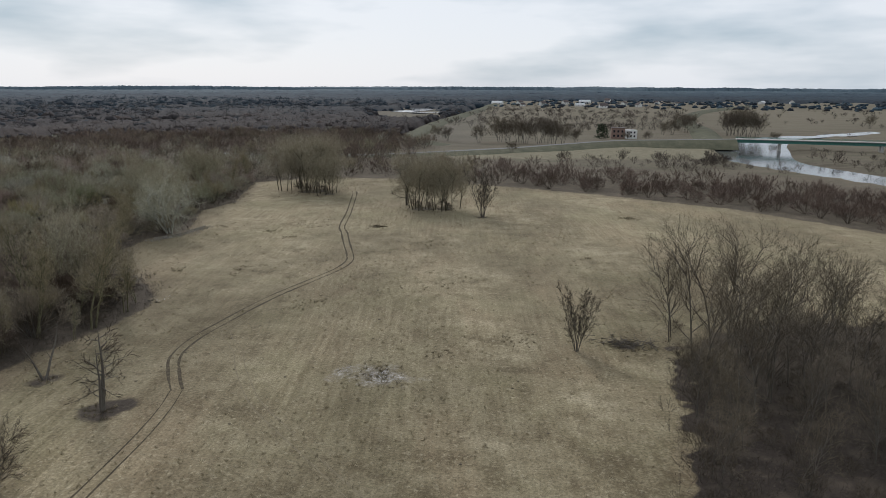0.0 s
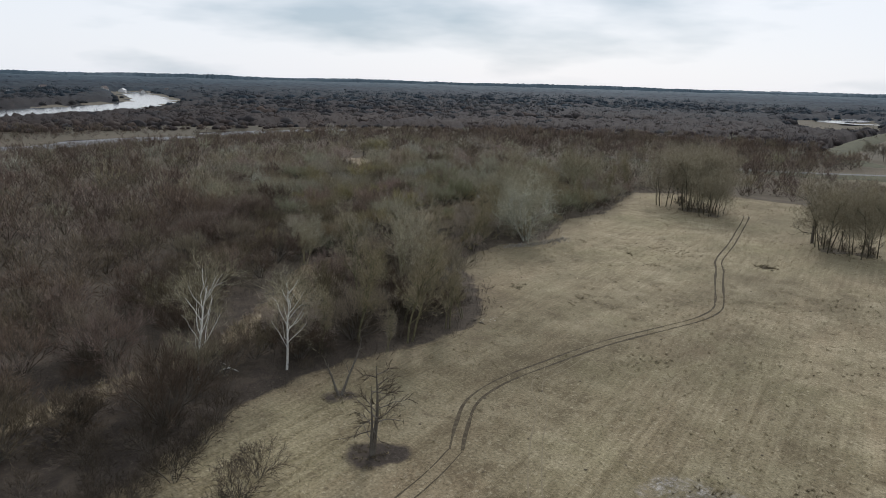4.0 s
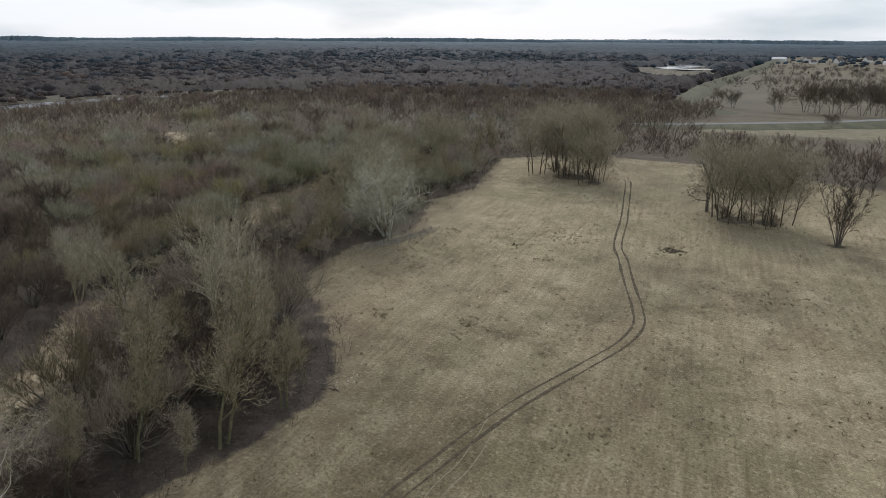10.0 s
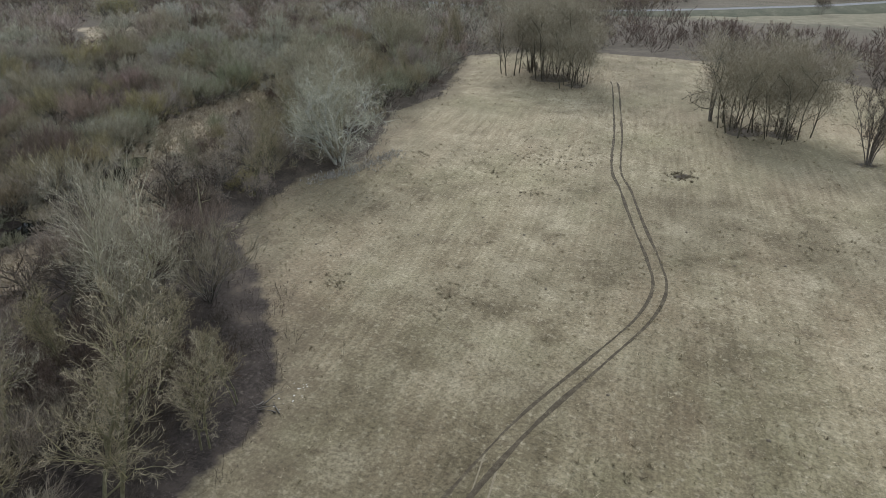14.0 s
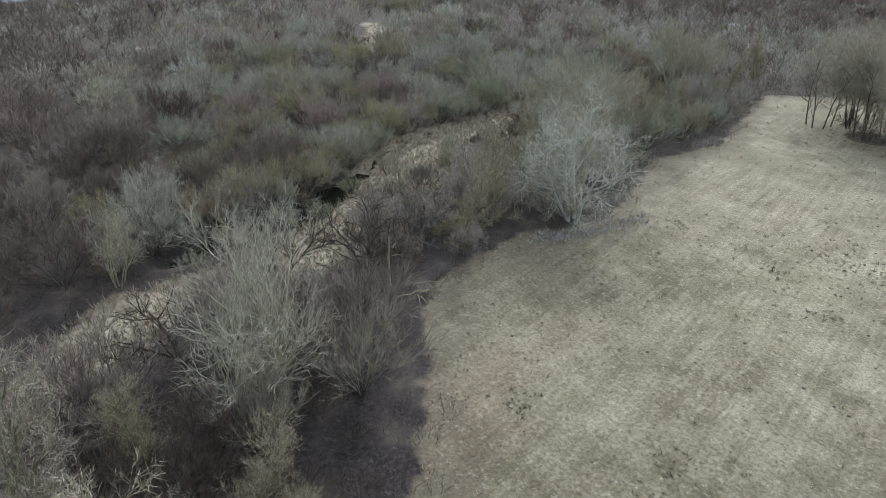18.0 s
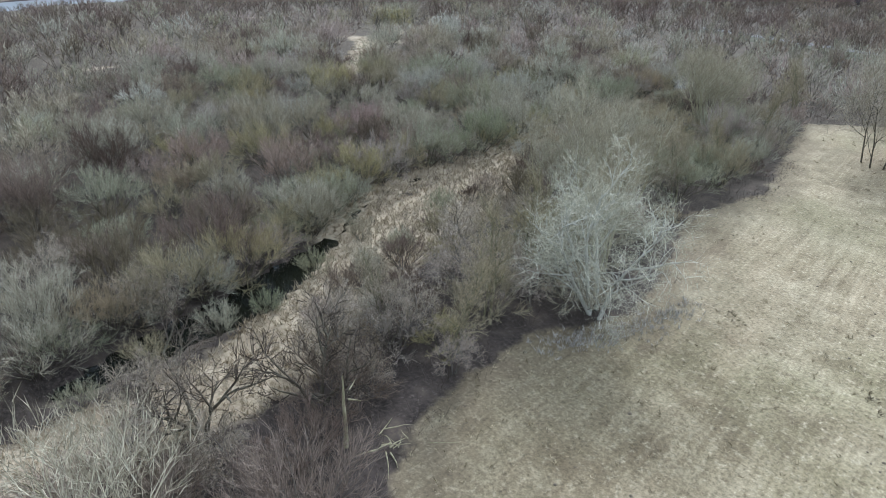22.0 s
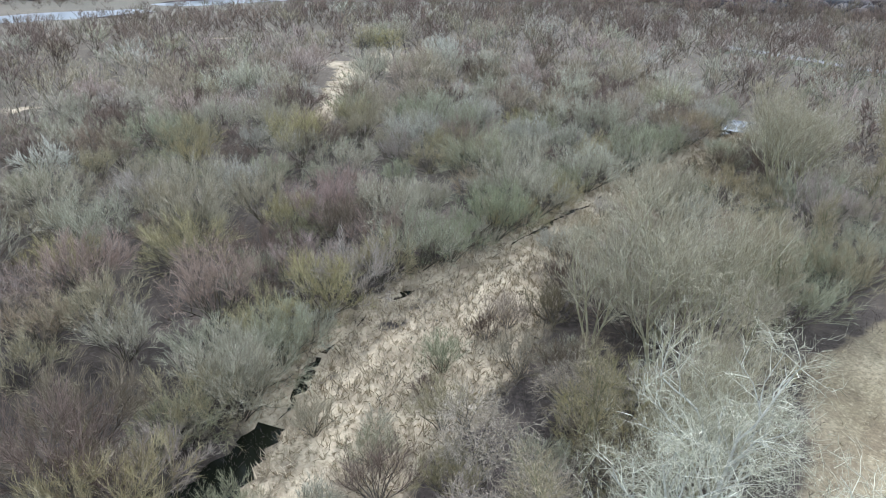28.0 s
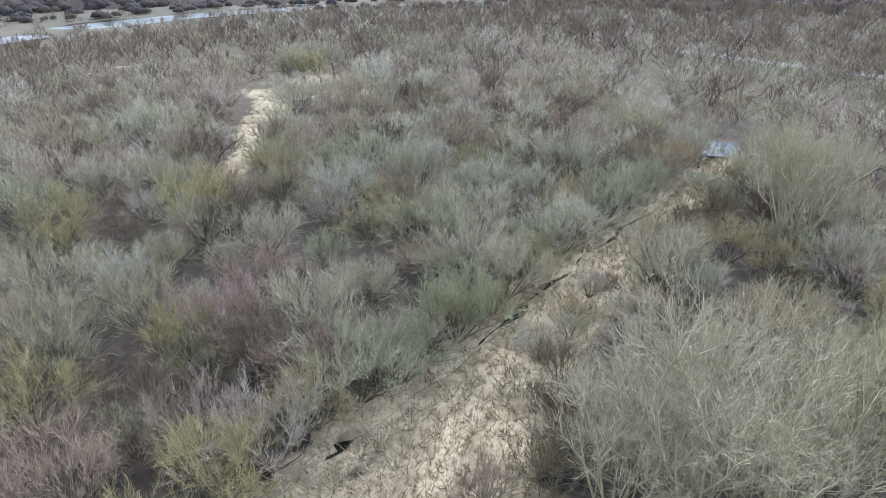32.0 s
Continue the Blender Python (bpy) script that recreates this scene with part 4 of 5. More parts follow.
def bush_shapes(detail):
    """Wood and twigs of the bush kinds: 2 for those that the flight passes near, 1 further off, 0 for the far side of the wood."""
    stems, counts, twig = ((7, (3, 3, 5), 0.12), (10, (4, 5, 8), 0.06), (13, (4, 6, 11), 0.038))[detail]
    return [willow(seed, h, wide, stems, counts, twig) for seed, h, wide in BUSHES]


def strew(name, shapes, xs, ys, sizes, tints, turns, mat, label, category, sink=0.0):
    """One joined mesh of many plants that nobody could count."""
    vs, fs, ts, ages, o = [], [], [], [], 0
    zs = terrain(xs, ys)
    for k in range(len(xs)):
        v, f, *old = shapes[k % len(shapes)]
        ages.append(old[0] if old else np.zeros(len(v)))
        c, s = math.cos(turns[k]) * sizes[k], math.sin(turns[k]) * sizes[k]
        w = np.empty_like(v)
        w[:, 0], w[:, 1] = v[:, 0] * c - v[:, 1] * s + xs[k], v[:, 0] * s + v[:, 1] * c + ys[k]
        w[:, 2] = v[:, 2] * sizes[k] + zs[k] - sink
        vs.append(w), fs.append(f + o), ts.append(np.full(len(v), tints[k]))
        o += len(v)
    me = mesh_of(name, np.vstack(vs), np.vstack(fs), (("tint", np.concatenate(ts)), ("age", np.concatenate(ages))))
    me.materials.append(mat)
    return tagged(new(name, me), label, category, kind="stuff")


rw = np.random.default_rng(101)
# bushes near the flight, each a thing
wx, wy = scatter(rw, -330, -85, 10, 330, 8.6)
ok = wooded(wx, wy) & (clear_of(wx, wy) > 2.2)
wx, wy = wx[ok], wy[ok]
near_line = seg_dist(wx, wy, [(-60, 90), (-150, 150), (-210, 200)])
order = np.argsort(near_line)
near, mid = order[:240], order[240:]
kinds = bush_shapes(2)
protos, browns = [], []
for k, shape in enumerate(kinds):
    protos.append(plant("willow_bush", shape, m_bark, m_twig, "leafless willow bush with dense grey-olive twigs", "bush", "bushes of the wet woodland"))
    browns.append(plant("alder_bush", shape, m_bark_dead, m_twig_mauve, "leafless alder bush with dark mauve-brown twigs", "bush", "brown bushes of the wet woodland"))


def brown_part(x, y):
    """Share of dark brown alder among the bushes: low in the willow swamp beside the stream, high elsewhere."""
    return np.clip(np.maximum((168 - y) / 70, np.hypot((x + 255) / 135, (y - 245) / 125) * 1.6 - 1.1), 0.2, 0.95)


used = {0: 0, 1: 0}
for n_, k in enumerate(near):
    size = rw.uniform(0.7, 1.25) * (0.5 if clear_of(wx[k:k + 1], wy[k:k + 1])[0] < 4 else 1.0)
    b = int(rw.random() < brown_part(wx[k], wy[k]))
    kind = (protos, browns)[b]
    if used[b] < len(kind):
        placed(kind[used[b]], wx[k], wy[k], rw.uniform(0, 360), size)
    else:
        again(kind[n_ % len(kind)], wx[k], wy[k], rw.uniform(0, 360), size)
    used[b] += 1
for line, side, gap in ((POOL, 1, 4.6), (STREAM, 1, 2.9), (POOL, -1, 4.6)):
    s_ = smooth_line(line, 4.5)
    t_ = unit_2d(np.gradient(s_, axis=0))
    for k in range(len(s_)):
        if side < 0 and k % 2:
            continue
        x, y = s_[k, 0] - side * t_[k, 1] * gap + rw.uniform(-0.8, 0.8), s_[k, 1] + side * t_[k, 0] * gap + rw.uniform(-0.8, 0.8)
        again(protos[k % len(protos)], x, y, rw.uniform(0, 360), rw.uniform(0.7, 1.15) if side > 0 else rw.uniform(0.35, 0.6))
s_ = smooth_line(REED[6:], 3.4)
t_ = unit_2d(np.gradient(s_, axis=0))
for k in range(len(s_)):
    gap = rw.uniform(1.2, 9.0)
    again((protos, browns)[int(rw.random() < 0.4)][k % len(protos)], s_[k, 0] + t_[k, 1] * gap, s_[k, 1] - t_[k, 0] * gap, rw.uniform(0, 360), rw.uniform(0.3, 0.5) + 0.03 * gap)
coarse, sparse = [whole(s) for s in bush_shapes(1)], [whole(s) for s in bush_shapes(0)]


def patchy(x, y):
    a = np.sin(x * 0.031 + 2 * np.sin(y * 0.017)) + np.sin(y * 0.043 + 1.7 * np.sin(x * 0.023))
    return a / 4 + 0.5


def lowland(x, y):
    """Bushes stay low beside the rivers."""
    d = np.minimum(seg_dist(x, y, RIVER_WEST, RIVER_WEST_HALF), np.minimum(seg_dist(x, y, INLET, INLET_HALF), seg_dist(x, y, OXBOW, OXBOW_HALF)))
    return np.clip(d / 70, 0.5, 1)


mx, my = scatter(rw, -740, 280, -60, 620, 9.6)
ok = wooded(mx, my) & (clear_of(mx, my) > 2.5) & ~((mx > -330) & (mx < -85) & (my > 10) & (my < 330))
mx, my = np.concatenate([wx[mid], mx[ok]]), np.concatenate([wy[mid], my[ok]])
FLOWN = [(0, 0), (-60, 90), (-150, 160)]
ok = seg_dist(mx, my, FLOWN) < 440
nm = ok.sum()
tx, ty = mx[ok], my[ok]
in_belt = (ty > 225) & (tx > -150)
tsize = rw.uniform(0.7, 1.3, nm) * lowland(tx, ty) * np.where(in_belt, 0.85, 1.0)
ttint, tturn = np.where(rw.random(nm) < brown_part(tx, ty), rw.uniform(0, 0.36, nm), np.clip(0.36 + 0.3 * patchy(tx, ty) + rw.uniform(-0.1, 0.45, nm), 0.36, 1)), rw.uniform(0, 6.28, nm)
ttint = np.where(in_belt, rw.uniform(0.0, 0.12, nm), ttint)
tn = (seg_dist(tx, ty, [(-60, 90), (-150, 150), (-260, 230)]) < 88) | in_belt & (np.hypot(tx, ty) < 330)
for name, shapes, sel in (("woodland_thicket", coarse, tn), ("woodland_thicket_beyond", sparse, ~tn)):
    strew(name, shapes, tx[sel], ty[sel], tsize[sel], ttint[sel], tturn[sel], m_twig_stuff, "leafless brown and grey thicket of willow and alder", "woodland")
# further woodland: coarser plants
def far_bush(seed):
    """A bush seen from far: two lumpy masses of twigs with fine shoots standing out of them."""
    rng = np.random.default_rng(seed)
    pieces = []
    for q in range(2):
        a = np.arange(8) * 2 * math.pi / 8 + rng.uniform(0, 1)
        cx, cy = rng.normal(0, 2.0, 2)
        big = rng.uniform(0.65, 1.0)
        rings = [np.column_stack([cx + r_ * np.cos(a), cy + r_ * np.sin(a), z]) for r_, z in ((big * rad * rng.uniform(0.8, 1.2, 8), big * top * rng.uniform(0.85, 1.15, 8)) for rad, top in ((5.4, 0.0), (5.8, 2.0), (4.2, 3.9), (2.0, 5.0)))]
        v = np.vstack(rings + [np.array([[cx, cy, big * 5.3]])])
        f = []
        for r_ in range(3):
            for k in range(8):
                p, n = r_ * 8 + k, r_ * 8 + (k + 1) % 8
                f += [(p, n, n + 8), (p, n + 8, p + 8)]
        f += [(24 + k, 24 + (k + 1) % 8, 32) for k in range(8)]
        pieces.append((v, np.array(f)))
    lumps = joined(pieces)
    sv, sf, sa = whole(willow(seed, 8.0, 1.1, 4, (2, 2, 2), 0.16))
    jv, jf = joined([lumps, (sv, sf)])
    return jv, jf, np.concatenate([np.full(len(lumps[0]), 0.3), sa * 0.4])


def crown_material(name, stops):
    """Bare woodland seen from far: the tint goes from crown to crown and into painted haze blue, with fine twig
    speckle.
    """
    m, nt, n, l, b = nodes_of(name)
    v = coords(nt)
    col = ramp(nt, attr(nt, "tint"), stops)
    geo = n.new("ShaderNodeNewGeometry")
    col = mixc(nt, 1.0, col, ramp(nt, geo.outputs["Random Per Island"], [(0.0, (0.85, 0.83, 0.83)), (0.5, (1.0, 0.98, 0.95)), (1.0, (1.15, 1.12, 1.08))]), "MULTIPLY")
    grain = noise_node(nt, v, 0.8, 5, 0.7)
    col = mixc(nt, 1.0, col, ramp(nt, grain, [(0.36, (0.72, 0.72, 0.72)), (0.5, (0.95, 0.95, 0.95)), (0.64, (1.2, 1.19, 1.17))]), "MULTIPLY")
    col = mixc(nt, 1.0, col, ramp(nt, noise_node(nt, coords(nt, (1, 0.5, 1)), 0.008, 4, 0.6), [(0.38, (0.75, 0.76, 0.8)), (0.5, (1.0, 1.0, 1.0)), (0.62, (1.2, 1.16, 1.1))]), "MULTIPLY")
    l.new(col, b.inputs["Base Color"])
    b.inputs["Roughness"].default_value = 0.9
    bump(nt, b, grain, 0.6, 0.6)
    return m


# haze is put into the colour: stops run from brown to blue
m_far_crown_haze = crown_material("far_crowns_haze_blue", [(0, (0.056, 0.044, 0.039)), (0.2, (0.040, 0.035, 0.035)), (0.4, (0.029, 0.032, 0.037)), (0.55, (0.021, 0.031, 0.042)), (0.8, (0.024, 0.043, 0.062)), (1, (0.05, 0.08, 0.105))])
m_canopy_haze = crown_material("far_wood_haze_blue", [(0, (0.036, 0.028, 0.025)), (0.2, (0.027, 0.023, 0.023)), (0.4, (0.022, 0.024, 0.028)), (0.55, (0.018, 0.027, 0.037)), (0.8, (0.023, 0.041, 0.060)), (1, (0.05, 0.08, 0.105))])
far_shapes = [far_bush(50 + k) for k in range(7)]
fx, fy = scatter(rw, -1600, 420, -500, 1750, 10.5)
fr_ = np.hypot(fx, fy)
keep = wooded(fx, fy) & (clear_of(fx, fy) > 3) & (seg_dist(fx, fy, FLOWN) >= 432) & (rw.random(len(fx)) < 0.8 * np.clip(560 / fr_, 0.1, 1) ** 2)
ang = np.degrees(np.arctan2(-fx, fy))
keep &= (ang > -30) & (ang < 100)
fx, fy, fr_ = fx[keep], fy[keep], fr_[keep]
nf = len(fx)
fsize = rw.uniform(0.65, 1.25, nf) * lowland(fx, fy) * np.clip(fr_ / 560, 1, 3) ** 0.6
# tint grows with distance towards the haze blue
far_wood = strew("far_woodland", far_shapes, fx, fy, fsize, np.clip(fr_ / 1900 - 0.2 + rw.normal(0, 0.1, nf), 0, 0.6), rw.uniform(0, 6.28, nf), m_far_crown_haze,
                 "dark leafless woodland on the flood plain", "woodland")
far_wood.data.polygons.foreach_set("use_smooth", np.ones(len(far_wood.data.polygons), dtype=bool))
# low brush under the wood's edge
ux, uy = scatter(rw, -235, -70, 15, 310, 3.1)
ok = (clear_of(ux, uy) > -0.6 - 1.8 * rw.random(len(ux))) & (clear_of(ux, uy) < 26) & wooded(ux, uy)
ux, uy = ux[ok], uy[ok]
extra = scatter(rw, 2, 66, 60, 152, 2.7)
ok = poly_dist(extra[0], extra[1], GROVE) > 1
ux, uy = np.concatenate([ux, extra[0][ok]]), np.concatenate([uy, extra[1][ok]])
brush = [whole(bare_tree(70 + k, 1.7, stems=6, lean=1.0, n1=4, a1=0.6, l1=0.45, n2=0, n3=0, r=0.03, f0=0.1, twig=0.05, l2=0.6, fan=True, light=True, sides=3, k0=2, k1=2, spread=0.6)) for k in range(4)]
m_brush = twig_material("brown_brush", [(0, (0.055, 0.04, 0.034)), (0.4, (0.09, 0.068, 0.06)), (0.7, (0.07, 0.058, 0.04)), (1, (0.125, 0.098, 0.085))], True)
strew("undergrowth", brush, ux, uy, rw.uniform(0.6, 1.4, len(ux)), rw.random(len(ux)), rw.uniform(0, 6.28, len(ux)), m_brush, "low brown brambles under the wood edge", "undergrowth")

# grey brush creeping into the reeds
vx, vy = scatter(rw, -240, -120, 150, 310, 2.0)
ok = (seg_dist(vx, vy, REED, REED_HALF) < 0.5) & (seg_dist(vx, vy, STREAM) > 3.6) & (seg_dist(vx, vy, POOL, POOL_HALF) > 2.5) & (rw.random(len(vx)) < np.clip((np.minimum(seg_dist(vx, vy, STREAM), seg_dist(vx, vy, POOL)) - 3) / 9, 0, 0.5) * (0.3 + patchy(vx * 3, vy * 3)))
vx, vy = vx[ok], vy[ok]
m_brush_grey = twig_material("grey_brush", [(0, (0.12, 0.10, 0.078)), (0.5, (0.20, 0.18, 0.14)), (1, (0.165, 0.155, 0.105))], True)
strew("reed_brush", brush, vx, vy, rw.uniform(0.7, 1.5, len(vx)), rw.random(len(vx)), rw.uniform(0, 6.28, len(vx)), m_brush_grey, "low grey-brown brush growing through dry reeds", "undergrowth")

# ---------------------------------------------------------------- reeds, grass, clods
def tuft(seed, blades, h, w, lean):
    rng = np.random.default_rng(seed)
    az, ln = rng.uniform(0, 6.28, blades), lean * np.sqrt(rng.random(blades))
    way = np.column_stack([np.sin(ln) * np.cos(az), np.sin(ln) * np.sin(az), np.cos(ln)])
    base = np.column_stack([rng.normal(0, 0.22 * h, blades), rng.normal(0, 0.22 * h, blades), np.full(blades, -0.03)])
    return spikes(rng, shoots(rng, base, way, h * rng.uniform(0.6, 1.2, blades), 2, 0.0, 0.1), np.full(blades, w))


m_reed = twig_material("dry_reed", [(0, (0.18, 0.14, 0.088)), (0.35, (0.255, 0.21, 0.138)), (0.7, (0.335, 0.28, 0.195)), (1, (0.40, 0.34, 0.245))], True, 0.75, 1.25)
m_grass = twig_material("dry_grass", [(0, (0.15, 0.12, 0.07)), (0.5, (0.27, 0.225, 0.14)), (1, (0.38, 0.325, 0.215))], True)
m_weed = twig_material("withered_weeds", [(0, (0.10, 0.082, 0.055)), (0.6, (0.16, 0.132, 0.085)), (1, (0.21, 0.18, 0.11))], True)
m_soil = plain("molehill_soil", [(0.3, (0.075, 0.062, 0.045)), (0.7, (0.15, 0.125, 0.09))], 6.0, 0.95, 0.6)
rr_ = np.random.default_rng(202)
qx, qy = scatter(rr_, -240, -95, 15, 310, 1.05)
rd = np.minimum(seg_dist(qx, qy, REED, REED_HALF), seg_dist(qx, qy, STREAM) - 3.0)
ok = (rd < 0.8) & (seg_dist(qx, qy, STREAM) > 0.35) & (seg_dist(qx, qy, POOL, POOL_HALF) > 0.3) & (-poly_dist(qx, qy, FIELD) > 0)
qx, qy = qx[ok], qy[ok]
reed_tufts = [tuft(300 + k, 12, 1.0, 0.10, 1.15) for k in range(5)]
nq = len(qx)
strew("reed_bed", reed_tufts, qx, qy, rr_.uniform(0.6, 1.5, nq), np.clip(patchy(qx * 4, qy * 4) * 0.5 + rr_.uniform(0, 0.5, nq), 0, 1), rr_.uniform(0, 6.28, nq), m_reed, "pale flattened dry reeds along the ditch", "reeds")
qx, qy = scatter(rr_, -360, -265, 200, 290, 1.6)
ok = seg_dist(qx, qy, OPENING, OPENING_HALF) < 0.5
qx, qy = qx[ok], qy[ok]
nq = len(qx)
strew("clearing_grass", reed_tufts, qx, qy, rr_.uniform(0.5, 1.0, nq), rr_.random(nq), rr_.uniform(0, 6.28, nq), m_reed, "dry pale grass in a woodland clearing", "grass")
# meadow tufts
qx, qy = scatter(rr_, -185, 130, 40, 325, 1.6)
ok = poly_dist(qx, qy, FIELD) > 0.5
ok &= poly_dist(qx, qy, GROVE) < -1
ok &= rr_.random(len(qx)) < 0.55 + 0.4 * np.sin(qx * 0.09 + 2 * np.sin(qy * 0.05))
qx, qy = qx[ok], qy[ok]
nq = len(qx)
grass_tufts = [tuft(320 + k, 8, 0.42, 0.055, 1.25) for k in range(5)]
strew("meadow_grass", grass_tufts, qx, qy, rr_.uniform(0.6, 1.6, nq), rr_.random(nq), rr_.uniform(0, 6.28, nq), m_grass, "short dry straw-coloured meadow grass", "grass")
# withered weed patches
wxs, wys = [], []
for cx, cy, r_, n_ in ((-86.5, 207.5, 3.2, 90), (-98, 147.5, 4.0, 22), (-97, 143, 3, 10), (-10, 247, 3.6, 60), (-111, 203, 4.5, 34), (-105, 186, 3.0, 18), (-116, 190, 2.0, 16), (-134, 192, 2.2, 12),
                       (-34, 108, 3.0, 24), (-41, 96.5, 5.0, 60), (-24, 118, 4, 22), (-113, 142, 3, 22), (-84, 246, 7, 110), (-76, 246, 5, 70), (-143, 271, 9, 120), (-58, 234, 2, 22), (-4, 122, 4.5, 90),
                       (-73, 73, 3, 40), (-89.5, 79, 2, 24), (-68, 128, 5, 20), (-60, 190, 8, 26), (-20, 180, 9, 24), (-45, 150, 8, 24), (-30, 210, 8, 20)):
    wxs.append(rr_.normal(cx, r_ * 0.5, n_)), wys.append(rr_.normal(cy, r_ * 0.5, n_))
wxs, wys = np.concatenate(wxs), np.concatenate(wys)
strew("withered_weeds", [tuft(340 + k, 9, 0.5, 0.07, 0.9) for k in range(4)], wxs, wys, rr_.uniform(0.5, 1.3, len(wxs)), rr_.random(len(wxs)), rr_.uniform(0, 6.28, len(wxs)), m_weed,
      "dark withered weeds in patches on meadow", "weeds")

gk = rr_.random(420)
gx1 = np.interp(gk, [0, 0.5, 1], [-141.5, -138.6, -138.8]) + rr_.normal(0, 1.2, 420)
gy1 = np.interp(gk, [0, 0.5, 1], [168.5, 177.5, 190.0]) + rr_.normal(0, 1.6, 420)
m_stalk = twig_material("bleached_stalks", [(0, (0.22, 0.205, 0.175)), (0.6, (0.34, 0.32, 0.285)), (1, (0.42, 0.40, 0.36))], True)
strew("bleached_weeds", [tuft(350 + k, 8, 0.7, 0.06, 0.8) for k in range(4)], gx1, gy1, rr_.uniform(0.5, 1.2, len(gx1)), rr_.random(len(gx1)), rr_.uniform(0, 6.28, len(gx1)), m_stalk,
      "bleached grey dead stalks beside the white willow", "weeds")


def lump(seed):
    rng = np.random.default_rng(seed)
    a = np.arange(7) * 2 * math.pi / 7
    rings = []
    for rad, z in ((1.0, -0.05), (0.75, 0.28), (0.35, 0.5)):
        q = rad * rng.uniform(0.75, 1.2, 7)
        rings.append(np.column_stack([q * np.cos(a), q * np.sin(a), np.full(7, z) + rng.normal(0, 0.05, 7)]))
    v = np.vstack(rings + [np.array([[0, 0, 0.56]])])
    f = []
    for j in range(2):
        for k in range(7):
            p, q = j * 7 + k, j * 7 + (k + 1) % 7
            f += [(p, q, q + 7), (p, q + 7, p + 7)]
    f += [(14 + k, 14 + (k + 1) % 7, 21) for k in range(7)]
    return v * 0.3, np.array(f)


hx, hy = [], []
for cx, cy, r_, n_ in ((-118, 208, 8, 34), (-108, 202, 6, 26), (-106, 184, 5, 10), (-112, 160, 14, 14), (-118, 148, 6, 10), (-60, 100, 24, 24), (-25, 95, 22, 20), (-55, 150, 30, 12), (-100, 190, 30, 16), (-30, 200, 40, 12)):
    hx.append(rr_.normal(cx, r_, n_)), hy.append(rr_.normal(cy, r_, n_))
hx, hy = np.concatenate(hx), np.concatenate(hy)
ok = poly_dist(hx, hy, FIELD) > 1.5
hx, hy = hx[ok], hy[ok]
strew("molehills", [lump(400 + k) for k in range(5)], hx, hy, rr_.uniform(0.3, 0.85, len(hx)), rr_.random(len(hx)), rr_.uniform(0, 6.28, len(hx)), m_soil, "small dark earth clods scattered over meadow", "molehill")
# pale chips at the wood edge
m_chip = plain("bleached_chips", [(0.3, (0.5, 0.48, 0.44)), (0.7, (0.72, 0.70, 0.66))], 4.0, 0.8, 0.3)
cx_, cy_ = rr_.normal(-100.3, 0.7, 18), rr_.normal(120.5, 1.6, 18)
strew("wood_chips", [lump(410 + k) for k in range(3)], cx_, cy_, rr_.uniform(0.12, 0.32, 18), rr_.random(18), rr_.uniform(0, 6.28, 18), m_chip, "bleached chips lying at the meadow edge", "debris")


def sticks(name, cx, cy, n, size, lift, seed, mat, label, category="branch"):
    """A fallen heap of branches, each a part."""
    rng = np.random.default_rng(seed)
    top = tagged(new(name), label, category)
    base = np.column_stack([rng.normal(0, size[0] / 3, n), rng.normal(0, size[1] / 3, n), rng.uniform(0, lift, n)])
    az = rng.uniform(0, 6.28, n)
    way = np.column_stack([np.cos(az), np.sin(az), rng.uniform(-0.05, 0.25, n)])
    c = shoots(rng, base, way, rng.uniform(1.0, 3.0, n), 4, 0.0, 0.12)
    c[:, :, 2] = np.maximum(c[:, :, 2], 0.02)
    for k in range(n):
        part("branch", mesh_of("branch", *tubes(c[k:k + 1], rng.uniform(0.03, 0.12, 1), np.full(1, 0.015), 5)), mat, top)
    return placed(top, cx, cy)


sticks("brush_heap", -4, 122, 90, (10, 3), 0.8, 21, m_bark_dead, "long heap of dark cut branches in grass")
sticks("fallen_branch", -100.5, 117.2, 7, (2.5, 1), 0.2, 22, m_bark_dead, "fallen dark branch at the meadow edge")
sticks("fallen_limbs", -136.5, 145, 16, (3, 3), 0.9, 23, m_bark_pale, "bleached fallen limbs beside the broken trunk")
sticks("fallen_birch_limb", -109, 71, 4, (2, 1), 0.2, 24, m_bark_birch, "pale fallen limb among brown brush")

m_faint = plain("pressed_straw", [(0.35, (0.125, 0.104, 0.068)), (0.6, (0.20, 0.17, 0.115))], 1.5, 0.95, 0.4)


def faint(name, line, gauge, half, label):
    top = ruts(name, line, gauge, half, 0.012, label)
    for o in top.children:
        o.data.materials[0] = m_faint
    return top


ruts("worn_track", [(-56, 40), (-58.5, 50), (-60, 57), (-62.5, 68), (-65, 76), (-67.5, 82)], 1.7, 0.10, 0.012, "fading wheel ruts at the track's end")
faint("old_track", [(-79, 124), (-76.5, 115), (-75, 106), (-68, 99), (-62, 91), (-54, 82), (-45, 75), (-30, 64), (-15, 54)], 1.5, 0.09, "faint old wheel marks pressed into straw")

# ---------------------------------------------------------------- far landscape
m_levee = plain("levee_turf", [(0.3, (0.06, 0.062, 0.042)), (0.55, (0.095, 0.094, 0.063)), (0.75, (0.15, 0.138, 0.098))], 0.15, 0.95, 0.3)
m_asphalt = plain("pale_asphalt", [(0.3, (0.13, 0.128, 0.124)), (0.7, (0.21, 0.205, 0.20))], 0.6, 0.9, 0.1)
m_steel = plain("green_steel_paint", [(0.3, (0.045, 0.13, 0.11)), (0.7, (0.07, 0.18, 0.15))], 0.5, 0.5, 0.05)
